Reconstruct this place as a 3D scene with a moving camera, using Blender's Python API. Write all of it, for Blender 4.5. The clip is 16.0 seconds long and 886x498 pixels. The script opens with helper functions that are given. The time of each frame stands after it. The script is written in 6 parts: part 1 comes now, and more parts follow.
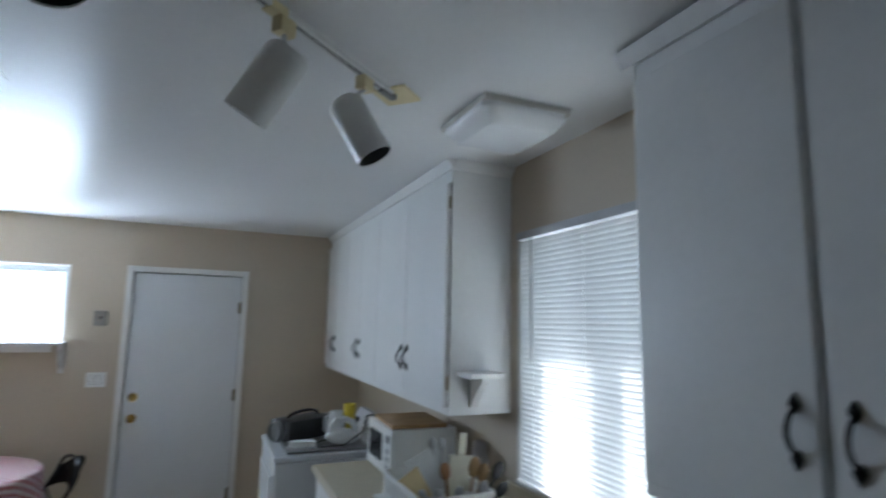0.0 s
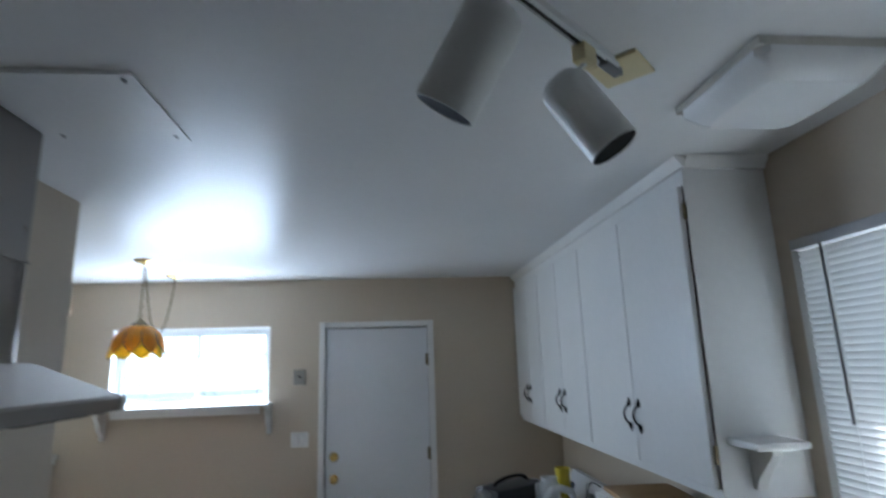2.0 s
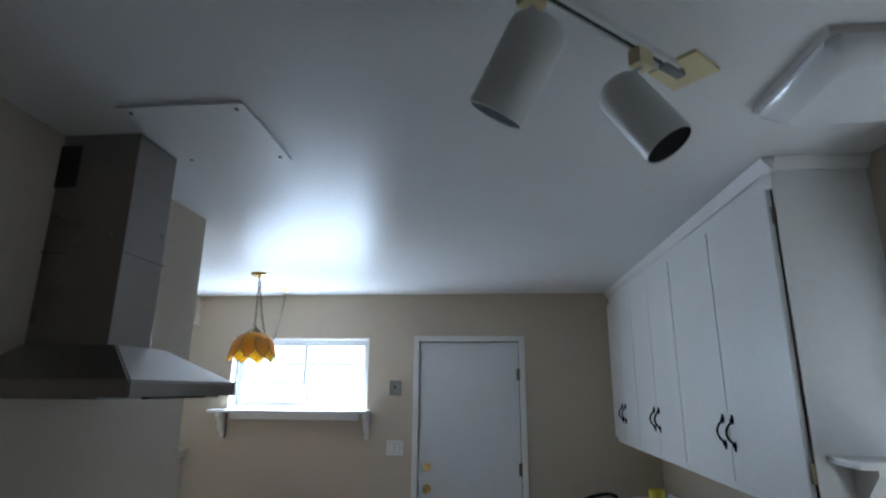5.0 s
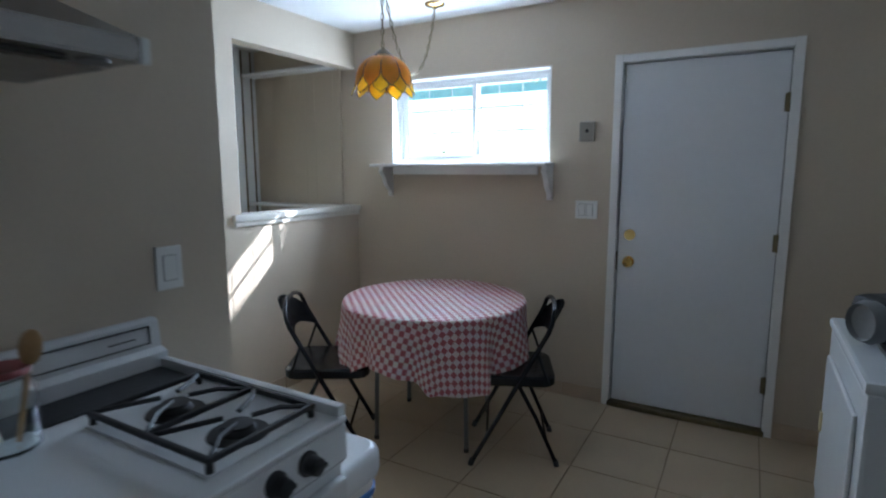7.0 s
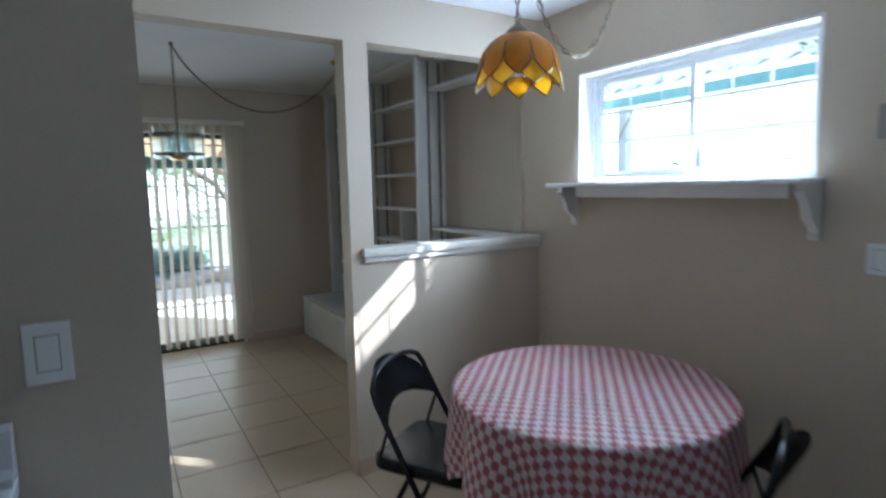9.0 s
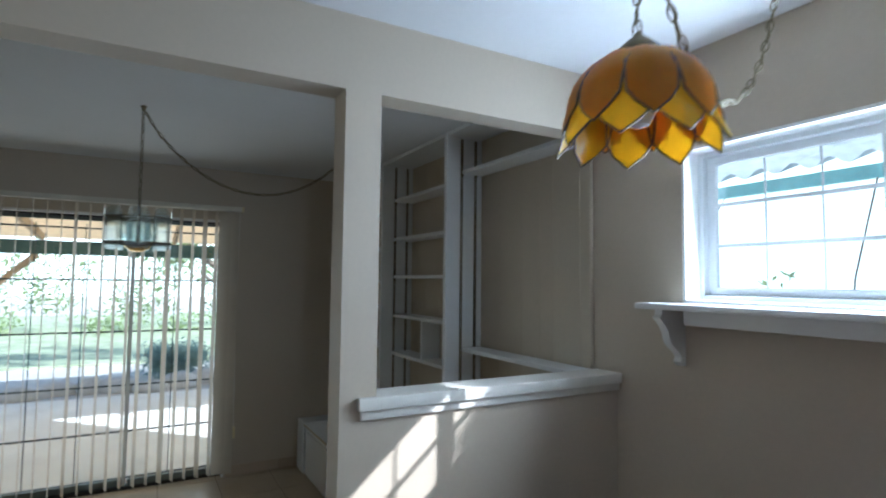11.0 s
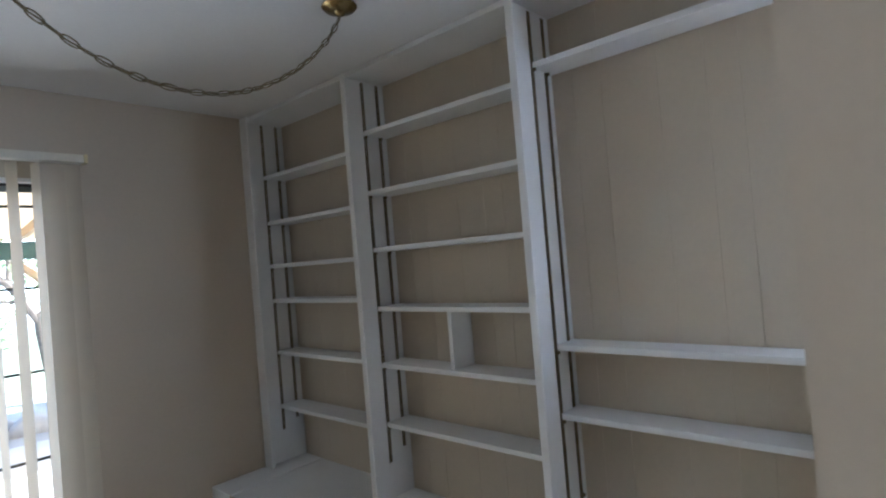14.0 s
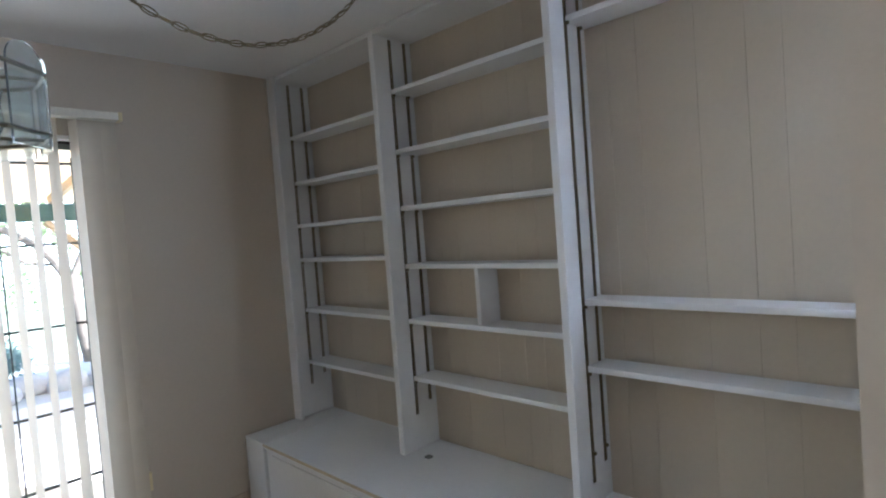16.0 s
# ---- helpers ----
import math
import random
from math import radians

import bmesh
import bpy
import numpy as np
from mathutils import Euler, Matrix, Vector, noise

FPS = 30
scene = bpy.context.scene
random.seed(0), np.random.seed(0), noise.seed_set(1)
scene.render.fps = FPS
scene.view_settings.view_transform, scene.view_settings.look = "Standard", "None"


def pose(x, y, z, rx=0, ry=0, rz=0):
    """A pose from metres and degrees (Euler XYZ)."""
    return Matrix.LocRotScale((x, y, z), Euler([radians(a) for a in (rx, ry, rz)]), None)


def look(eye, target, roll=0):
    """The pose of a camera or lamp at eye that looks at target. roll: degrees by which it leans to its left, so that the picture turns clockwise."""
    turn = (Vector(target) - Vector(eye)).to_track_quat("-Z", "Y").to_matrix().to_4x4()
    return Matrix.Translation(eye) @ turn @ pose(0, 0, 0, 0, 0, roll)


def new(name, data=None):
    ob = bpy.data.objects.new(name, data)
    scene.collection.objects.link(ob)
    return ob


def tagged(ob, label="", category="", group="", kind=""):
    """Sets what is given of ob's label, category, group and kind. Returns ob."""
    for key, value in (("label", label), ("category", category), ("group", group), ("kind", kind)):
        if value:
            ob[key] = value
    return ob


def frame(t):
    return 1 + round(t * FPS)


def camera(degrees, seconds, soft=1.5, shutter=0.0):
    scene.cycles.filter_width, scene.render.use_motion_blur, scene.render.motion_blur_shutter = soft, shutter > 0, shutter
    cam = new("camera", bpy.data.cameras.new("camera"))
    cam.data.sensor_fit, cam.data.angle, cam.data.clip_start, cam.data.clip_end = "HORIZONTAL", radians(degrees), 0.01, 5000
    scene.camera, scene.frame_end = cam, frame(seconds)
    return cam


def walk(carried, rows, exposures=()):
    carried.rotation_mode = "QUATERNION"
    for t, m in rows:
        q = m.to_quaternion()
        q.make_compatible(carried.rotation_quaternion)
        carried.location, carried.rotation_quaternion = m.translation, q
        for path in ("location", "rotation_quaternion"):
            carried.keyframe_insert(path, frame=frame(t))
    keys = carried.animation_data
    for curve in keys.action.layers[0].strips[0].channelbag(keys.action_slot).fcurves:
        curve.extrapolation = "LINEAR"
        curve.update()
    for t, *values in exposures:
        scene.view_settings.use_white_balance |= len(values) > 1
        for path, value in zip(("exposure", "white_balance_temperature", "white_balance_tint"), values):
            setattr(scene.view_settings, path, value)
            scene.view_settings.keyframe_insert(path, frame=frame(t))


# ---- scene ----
cam = camera(78.9, 16.0, soft=2.0, shutter=0.5)
PATH = [
    (0, (-0.003, -0.184, 1.68), (0.782, 1.635, 1.956), 1.2),
    (0.5, (-0.019, -0.013, 1.637), (0.505, 1.904, 1.856), 0.1),
    (1, (-0.029, 0.239, 1.623), (0.46, 2.172, 1.78), 1.0),
    (1.5, (0.003, 0.4, 1.594), (0.463, 2.338, 1.771), 0.4),
    (2, (-0.054, 0.298, 1.739), (0.148, 2.244, 2.155), -1.9),
    (2.5, (-0.11, 0.138, 1.74), (-0.021, 2.06, 2.283), -4.5),
    (3, (-0.121, 0.068, 1.748), (-0.263, 1.942, 2.433), -4.4),
    (3.2, (-0.101, 0.074, 1.739), (-0.298, 1.959, 2.377), -4.2),
    (5.3, (0.033, 0.299, 1.616), (-0.134, 2.242, 2.061), 0.5),
    (5.5, (0.022, 0.39, 1.576), (-0.148, 2.354, 1.914), -0.4),
    (6, (0.057, 0.662, 1.49), (-0.198, 2.642, 1.605), -1.0),
    (6.5, (0.07, 1.055, 1.474), (-0.639, 2.917, 1.302), 0.0),
    (7, (0.116, 1.442, 1.441), (-0.863, 3.162, 1.153), -0.1),
    (7.5, (0.138, 1.761, 1.401), (-0.905, 3.421, 1.006), 1.2),
    (8, (0.2, 2.066, 1.387), (-1.041, 3.596, 1.041), 2.9),
    (8.5, (0.152, 2.268, 1.412), (-1.339, 3.564, 1.103), 0.1),
    (9, (-0.005, 2.501, 1.481), (-1.699, 3.54, 1.254), -1.2),
    (9.5, (-0.186, 2.737, 1.596), (-2.019, 3.533, 1.52), 0.6),
    (9.7, (-0.222, 2.813, 1.619), (-2.078, 3.558, 1.64), 2.6),
    (11.8, (-1.404, 2.949, 1.518), (-3.082, 4.029, 1.649), -1.8),
    (12, (-1.55, 2.921, 1.515), (-3.228, 4.001, 1.645), -2.2),
    (12.2, (-1.709, 2.906, 1.515), (-3.395, 3.975, 1.637), -2.1),
    (12.5, (-1.925, 2.89, 1.521), (-3.5, 4.12, 1.597), -2.8),
    (13, (-2.243, 2.917, 1.527), (-3.706, 4.28, 1.588), -5.8),
    (13.5, (-2.43, 2.869, 1.536), (-3.749, 4.372, 1.574), -5.1),
    (14, (-2.516, 2.846, 1.534), (-3.848, 4.338, 1.562), -4.7),
    (14.5, (-2.535, 2.832, 1.494), (-3.901, 4.293, 1.478), -3.5),
    (15, (-2.521, 2.797, 1.488), (-3.96, 4.185, 1.458), -3.6),
    (15.5, (-2.529, 2.785, 1.484), (-3.923, 4.218, 1.417), -4.4),
    (16, (-2.535, 2.786, 1.484), (-3.916, 4.23, 1.405), -4.3),
]
EXPOSURES = [(0.0, 1.84, 5550, 10), (0.6, 1.74, 5500, 10), (1.5, 1.62, 5450, 10), (3.0, 1.58, 5550, 10), (6.0, 1.38, 5450, 10), (8.5, 1.36, 5300, 10), (9.7, 1.2, 5250, 10), (12.0, 0.80, 5400, 8), (13.2, 1.0, 5400, 9), (13.6, 1.55, 5350, 13), (14.3, 2.24, 5250, 17), (16.0, 2.26, 5250, 17)]
walk(cam, [(t, look(eye, target, roll)) for t, eye, target, roll in PATH], EXPOSURES)

# ---- world, sun and large lights ----
SUN_AZ, SUN_EL = 45.0, 31.9          # degrees: azimuth from +y towards +x, elevation
world = bpy.data.worlds.new("world")
scene.world = world
world.use_nodes = True
wn = world.node_tree.nodes
sky = wn.new("ShaderNodeTexSky")
sky.sky_type = "NISHITA"
sky.sun_disc = False
sky.sun_elevation, sky.sun_rotation = radians(SUN_EL), radians(SUN_AZ)
wn["Background"].inputs["Strength"].default_value = 0.15
world.node_tree.links.new(sky.outputs[0], wn["Background"].inputs["Color"])
sun_dir = Vector((math.sin(radians(SUN_AZ)) * math.cos(radians(SUN_EL)), math.cos(radians(SUN_AZ)) * math.cos(radians(SUN_EL)), math.sin(radians(SUN_EL))))
sun_data = bpy.data.lights.new("sun", "SUN")
sun_data.energy, sun_data.angle, sun_data.color = 5.0, radians(0.53), (1.0, 0.97, 0.92)
sun = new("sun", sun_data)
sun.matrix_world = look((0, 0, 8), Vector((0, 0, 8)) - sun_dir)


def window_light(name, eye, target, w, h, watts, colour):
    d = bpy.data.lights.new(name, "AREA")
    d.shape, d.size, d.size_y, d.energy, d.color = "RECTANGLE", w, h, watts, colour
    ob = new(name, d)
    ob.matrix_world = look(eye, target)
    return ob


SKYCOL = (0.80, 0.91, 1.0)
window_light("north_window_light", (-1.58, 4.785, 1.78), (-1.58, 0, 1.3), 1.1, 0.5, 12.5, SKYCOL)
window_light("sliding_door_light", (-5.525, 2.55, 1.05), (0, 2.55, 1.0), 1.7, 1.8, 4.3, (0.95, 1.0, 0.95))
window_light("east_window_light", (1.395, 1.457, 1.55), (0, 1.457, 1.5), 0.98, 1.02, 0.6, SKYCOL)

# ---- materials ----


def mat(name, colour, rough=0.6, metal=0.0, vary=0.12, scale=6.0, fine=90.0, bump=0.0, bump_scale=None, spec=0.5, trans=0.0, rand=0.0, gloss_vary=0.0, coat=0.0):
    """A painted, plastic, stone or metal surface: base colour broken at two scales, with fine relief."""
    m = bpy.data.materials.new(name)
    m.use_nodes = True
    nt = m.node_tree
    b = nt.nodes["Principled BSDF"]
    b.inputs["Roughness"].default_value = rough
    b.inputs["Metallic"].default_value = metal
    b.inputs["Specular IOR Level"].default_value = spec
    b.inputs["Transmission Weight"].default_value = trans
    b.inputs["Coat Weight"].default_value = coat
    co = nt.nodes.new("ShaderNodeTexCoord")
    n1 = nt.nodes.new("ShaderNodeTexNoise")
    n1.inputs["Scale"].default_value, n1.inputs["Detail"].default_value = scale, 4
    n2 = nt.nodes.new("ShaderNodeTexNoise")
    n2.inputs["Scale"].default_value, n2.inputs["Detail"].default_value = fine, 3
    nt.links.new(co.outputs["Object"], n1.inputs["Vector"])
    nt.links.new(co.outputs["Object"], n2.inputs["Vector"])
    add = nt.nodes.new("ShaderNodeMath")
    add.operation = "MULTIPLY_ADD"
    add.inputs[1].default_value = 0.45
    nt.links.new(n2.outputs["Fac"], add.inputs[0])
    nt.links.new(n1.outputs["Fac"], add.inputs[2])
    last = add.outputs[0]
    if rand:
        oi = nt.nodes.new("ShaderNodeObjectInfo")
        ra = nt.nodes.new("ShaderNodeMath")
        ra.operation = "MULTIPLY_ADD"
        ra.inputs[1].default_value = rand
        nt.links.new(oi.outputs["Random"], ra.inputs[0])
        nt.links.new(last, ra.inputs[2])
        last = ra.outputs[0]
    mr = nt.nodes.new("ShaderNodeMapRange")
    mr.inputs["From Min"].default_value, mr.inputs["From Max"].default_value = 0.45, 1.0 + rand
    mr.inputs["To Min"].default_value, mr.inputs["To Max"].default_value = 1 - vary, 1 + vary
    nt.links.new(last, mr.inputs["Value"])
    mix = nt.nodes.new("ShaderNodeVectorMath")
    mix.operation = "SCALE"
    mix.inputs[0].default_value = colour
    nt.links.new(mr.outputs[0], mix.inputs["Scale"])
    nt.links.new(mix.outputs[0], b.inputs["Base Color"])
    if gloss_vary:
        rr = nt.nodes.new("ShaderNodeMapRange")
        rr.inputs["From Min"].default_value, rr.inputs["From Max"].default_value = 0.3, 0.7
        rr.inputs["To Min"].default_value, rr.inputs["To Max"].default_value = max(0.02, rough - gloss_vary), rough + gloss_vary
        nt.links.new(n1.outputs["Fac"], rr.inputs["Value"])
        nt.links.new(rr.outputs[0], b.inputs["Roughness"])
    if bump:
        n3 = n2
        if bump_scale:
            n3 = nt.nodes.new("ShaderNodeTexNoise")
            n3.inputs["Scale"].default_value, n3.inputs["Detail"].default_value = bump_scale, 3
            nt.links.new(co.outputs["Object"], n3.inputs["Vector"])
        bp = nt.nodes.new("ShaderNodeBump")
        bp.inputs["Strength"].default_value, bp.inputs["Distance"].default_value = bump, 0.004
        nt.links.new(n3.outputs["Fac"], bp.inputs["Height"])
        nt.links.new(bp.outputs[0], b.inputs["Normal"])
    return m


def bsdf(m):
    return m.node_tree.nodes["Principled BSDF"]


WALL = mat("beige_wall_paint", (0.545, 0.465, 0.36), 0.62, vary=0.05, scale=1.3, fine=60, bump=0.12, bump_scale=110)
CEIL = mat("semigloss_ceiling_paint", (0.80, 0.80, 0.80), 0.33, vary=0.03, scale=1.0, fine=40, bump=0.22, bump_scale=3.2, spec=0.07)
CEILM = mat("matt_ceiling_paint", (0.76, 0.75, 0.73), 0.7, vary=0.05, scale=1.0, bump=0.3, bump_scale=160)
WHITE = mat("white_gloss_paint", (0.80, 0.80, 0.79), 0.38, vary=0.04, scale=2.5, fine=40, bump=0.08, bump_scale=30)
TRIM = mat("white_trim_paint", (0.80, 0.79, 0.77), 0.42, vary=0.05, scale=4, fine=50, bump=0.06, bump_scale=40)
DOORW = mat("white_door_paint", (0.74, 0.75, 0.77), 0.42, vary=0.03, scale=2.0, fine=30, bump=0.05, bump_scale=25)
TILE = mat("beige_floor_tile", (0.45, 0.355, 0.24), 0.34, vary=0.07, scale=5, fine=45, rand=0.15, bump=0.03, gloss_vary=0.06)
GROUT = mat("brown_grout", (0.27, 0.205, 0.14), 0.9, vary=0.2, scale=3, bump=0.3)
BASET = mat("beige_base_tile", (0.50, 0.39, 0.28), 0.3, vary=0.1, scale=6, fine=45, rand=0.3)
LAMINATE = mat("cream_laminate", (0.50, 0.44, 0.31), 0.35, vary=0.08, scale=10, fine=220)
LEDGE = mat("cream_ledge_paint", (0.70, 0.67, 0.60), 0.45, vary=0.07, scale=5, fine=50, bump=0.08, bump_scale=40)
# Near-black: shade of gaps, slots and recesses is put into this colour.
RECESS_SHADE = mat("recess_shade", (0.05, 0.045, 0.04), 0.9)
STEEL = mat("brushed_steel", (0.31, 0.29, 0.268), 0.3, metal=1.0, vary=0.08, scale=3, fine=120, gloss_vary=0.06)
ENAMEL = mat("white_enamel", (0.68, 0.69, 0.70), 0.18, vary=0.03, scale=3)
CANBLACK = mat("matt_black_baffle", (0.006, 0.006, 0.006), 0.8, spec=0.15)
BLACK = mat("black_cast_iron", (0.02, 0.02, 0.022), 0.5, vary=0.3, bump=0.3)
BLKPAINT = mat("black_enamel_steel", (0.010, 0.010, 0.012), 0.26, vary=0.25, scale=12, spec=0.28)
BRASS = mat("polished_brass", (0.80, 0.58, 0.22), 0.2, metal=1.0, vary=0.15, scale=20)
OLDBRASS = mat("aged_brass", (0.20, 0.165, 0.10), 0.42, metal=0.9, vary=0.2, scale=20)
PLASTIC = mat("white_plastic", (0.78, 0.78, 0.76), 0.35, vary=0.04)
YPLASTIC = mat("yellowed_plastic", (0.72, 0.62, 0.36), 0.4, vary=0.08)
GREYP = mat("grey_plastic", (0.20, 0.20, 0.20), 0.45, vary=0.1)
SILVER = mat("silver_plastic", (0.5, 0.5, 0.51), 0.3, metal=0.6, vary=0.08)
WOOD = mat("oak_board", (0.40, 0.25, 0.11), 0.45, vary=0.2, scale=9, fine=60, bump=0.1)
GLASSM = bpy.data.materials.new("clear_glass")
GLASSM.use_nodes = True
gb = bsdf(GLASSM)
gb.inputs["Transmission Weight"].default_value, gb.inputs["Roughness"].default_value, gb.inputs["IOR"].default_value = 1.0, 0.0, 1.45
gb.inputs["Base Color"].default_value = (0.97, 1.0, 0.99, 1)

# ---- mesh helpers ----
ORG = {}


def box(bm, x0, x1, y0, y1, z0, z1, bevel=0.0):
    r = bmesh.ops.create_cube(bm, size=1.0)
    vs = r["verts"]
    for v in vs:
        v.co = Vector((x0 + (v.co.x + 0.5) * (x1 - x0), y0 + (v.co.y + 0.5) * (y1 - y0), z0 + (v.co.z + 0.5) * (z1 - z0)))
    if bevel:
        es = {e for v in vs for e in v.link_edges}
        bmesh.ops.bevel(bm, geom=list(es), offset=bevel, segments=2, affect="EDGES", profile=0.6)
    return bm


def cube(x0, x1, y0, y1, z0, z1, bevel=0.0):
    return box(bmesh.new(), min(x0, x1), max(x0, x1), min(y0, y1), max(y0, y1), min(z0, z1), max(z0, z1), bevel)


def rod(bm, a, b, r, seg=10, r2=None):
    a, b = Vector(a), Vector(b)
    d = b - a
    m = Matrix.Translation((a + b) / 2) @ d.to_track_quat("Z", "Y").to_matrix().to_4x4()
    bmesh.ops.create_cone(bm, cap_ends=True, segments=seg, radius1=r, radius2=r if r2 is None else r2, depth=d.length, matrix=m)
    return bm


def pipe(bm, pts, r, seg=8, closed=False):
    """A round bar bent along pts."""
    pts = [Vector(p) for p in pts]
    n, rings = len(pts), []
    up = None
    for i, p in enumerate(pts):
        a = pts[(i - 1) % n] if closed or i > 0 else p
        b = pts[(i + 1) % n] if closed or i < n - 1 else p
        t = (b - a).normalized()
        if up is None:
            up = t.orthogonal()
        side = t.cross(up).normalized()
        up = side.cross(t).normalized()
        rings.append([bm.verts.new(p + r * (math.cos(2 * math.pi * k / seg) * side + math.sin(2 * math.pi * k / seg) * up)) for k in range(seg)])
    for i in range(n if closed else n - 1):
        A, B = rings[i], rings[(i + 1) % n]
        off = 0
        if closed and i == n - 1:
            off = min(range(seg), key=lambda o: (A[0].co - B[o].co).length)
        for k in range(seg):
            bm.faces.new((A[k], A[(k + 1) % seg], B[(k + 1 + off) % seg], B[(k + off) % seg]))
    if not closed:
        bm.faces.new(rings[0][::-1])
        bm.faces.new(rings[-1])
    return bm


def lathe(bm, c, prof, seg=24):
    """Profile of (radius, height) turned about the upright axis through c."""
    c = Vector(c)
    rings = [[bm.verts.new(c + Vector((r * math.cos(2 * math.pi * k / seg), r * math.sin(2 * math.pi * k / seg), z))) for k in range(seg)] for r, z in prof]
    for A, B in zip(rings, rings[1:]):
        for k in range(seg):
            bm.faces.new((A[k], A[(k + 1) % seg], B[(k + 1) % seg], B[k]))
    if prof[0][0] > 1e-5:
        bm.faces.new(rings[0][::-1])
    if prof[-1][0] > 1e-5:
        bm.faces.new(rings[-1])
    return bm


def prism(bm, outline, axis, a, b):
    """An outline of (u, v) pulled from a to b along axis x, y or z."""
    def at(u, v, w):
        return {"x": (w, u, v), "y": (u, w, v), "z": (u, v, w)}[axis]
    A = [bm.verts.new(at(u, v, a)) for u, v in outline]
    B = [bm.verts.new(at(u, v, b)) for u, v in outline]
    n = len(A)
    for k in range(n):
        bm.faces.new((A[k], A[(k + 1) % n], B[(k + 1) % n], B[k]))
    bm.faces.new(A[::-1])
    bm.faces.new(B)
    bmesh.ops.recalc_face_normals(bm, faces=bm.faces[:])
    return bm


def turn(bm, m):
    bmesh.ops.transform(bm, matrix=m, verts=bm.verts[:])
    return bm


def mesh_of(name, bm, material, org, smooth=None):
    bmesh.ops.recalc_face_normals(bm, faces=bm.faces[:])
    bmesh.ops.translate(bm, vec=-Vector(org), verts=bm.verts[:])
    if smooth:
        for f in bm.faces:
            f.smooth = True
        for e in bm.edges:
            if len(e.link_faces) == 2:
                bend = e.calc_face_angle(0)
                a, b = (f.calc_area() for f in e.link_faces)
                if bend > radians(smooth) or (bend > radians(12) and max(a, b) > 8 * min(a, b)):
                    e.smooth = False
    me = bpy.data.meshes.new(name)
    bm.to_mesh(me)
    bm.free()
    me.materials.append(material)
    return me


def thing(name, at, label, category, group="", kind=""):
    ob = new(name)
    ob.empty_display_size = 0.05
    ob.location = at
    ORG[ob] = Vector(at)
    return tagged(ob, label, category, group, kind)


def part(name, bm, material, parent, label="", smooth=40):
    ob = new(name, mesh_of(name, bm, material, ORG[parent], smooth))
    ob.parent = parent
    ORG[ob] = ORG[parent]
    if label:
        ob["label"] = label
    return ob


def solid(name, bm, material, label, category, at=(0, 0, 0), kind="", group="", smooth=40):
    ob = new(name, mesh_of(name, bm, material, at, smooth))
    ob.location = at
    ORG[ob] = Vector(at)
    return tagged(ob, label, category, group, kind)


# ---- structure ----
H = 2.44                              # ceiling
NY = 4.72                             # inner face of the north wall
EX = 1.315                            # inner face of the east wall
SX, SY = -1.32, 2.572                  # face and end of the stove wall
PX, PB = -2.50, -2.615                 # faces of the half wall
WX = -5.47                            # inner face of the dining room's west wall
KS, DS = -1.7, 0.3                    # south walls of kitchen and dining room
WIN = (-2.175, -0.985, 1.49, 2.075)   # north window opening
DOOR = (-0.572, 0.268, 2.055)         # door opening
EWIN = (0.91, 1.945, 1.0, 2.085)       # east window opening
SLI = (1.62, 3.555, 0.0, 2.035)          # sliding door opening


def wall_ob(name, boxes, label):
    bm = bmesh.new()
    for b in boxes:
        box(bm, *b)
    return solid(name, bm, WALL, label, "wall", kind="structure", smooth=None)


T = 0.16
wall_ob("wall_north", [
    (WX - T, WIN[0], NY, NY + T, 0, H), (WIN[0], WIN[1], NY, NY + T, 0, WIN[2]), (WIN[0], WIN[1], NY, NY + T, WIN[3], H),
    (WIN[1], DOOR[0], NY, NY + T, 0, H), (DOOR[0], DOOR[1], NY, NY + T, DOOR[2], H), (DOOR[1], EX + T, NY, NY + T, 0, H)],
    "beige painted wall with a door and a window")
wall_ob("wall_east", [
    (EX, EX + T, KS - T, EWIN[0], 0, H), (EX, EX + T, EWIN[0], EWIN[1], 0, EWIN[2]), (EX, EX + T, EWIN[0], EWIN[1], EWIN[3], H), (EX, EX + T, EWIN[1], NY, 0, H)],
    "beige painted kitchen wall behind the cabinets")
wall_ob("wall_stove", [(PB, SX, KS - T, SY, 0, H)], "beige painted wall block behind the gas stove")
wall_ob("wall_south", [(SX, EX, KS - T, KS, 0, H)], "beige painted end wall of the kitchen")
wall_ob("wall_dining_south", [(WX - T, PB, DS - T, DS, 0, H)], "beige painted end wall of the dining room")
wall_ob("wall_west", [
    (WX - T, WX, DS, SLI[0], 0, H), (WX - T, WX, SLI[0], SLI[1], SLI[3], H), (WX - T, WX, SLI[1], NY, 0, H)],
    "beige painted wall round the sliding glass door")
wall_ob("wall_half", [(PB, PX, 3.497, NY, 0, 1.143), (PB, PX, 3.497, 3.622, 1.143, 2.187), (PB, PX, SY, NY, 2.187, H)],
        "beige half wall with post and header beside the dining table")

solid("ceiling_kitchen", cube(PB + 0.0, EX + T, KS - T, NY + T, H, H + 0.12), CEIL, "white semi-gloss painted kitchen ceiling", "ceiling", kind="structure", smooth=None)
solid("ceiling_dining", cube(WX - T, PB, DS - T, NY + T, H, H + 0.12), CEILM, "white flat painted dining room ceiling", "ceiling", kind="structure", smooth=None)

floor = solid("floor", cube(WX - T, EX + T, KS - T, NY + T, -0.15, -0.004), GROUT, "beige ceramic tile floor with brown grout joints", "floor", kind="structure", smooth=None)

# ---- more materials ----


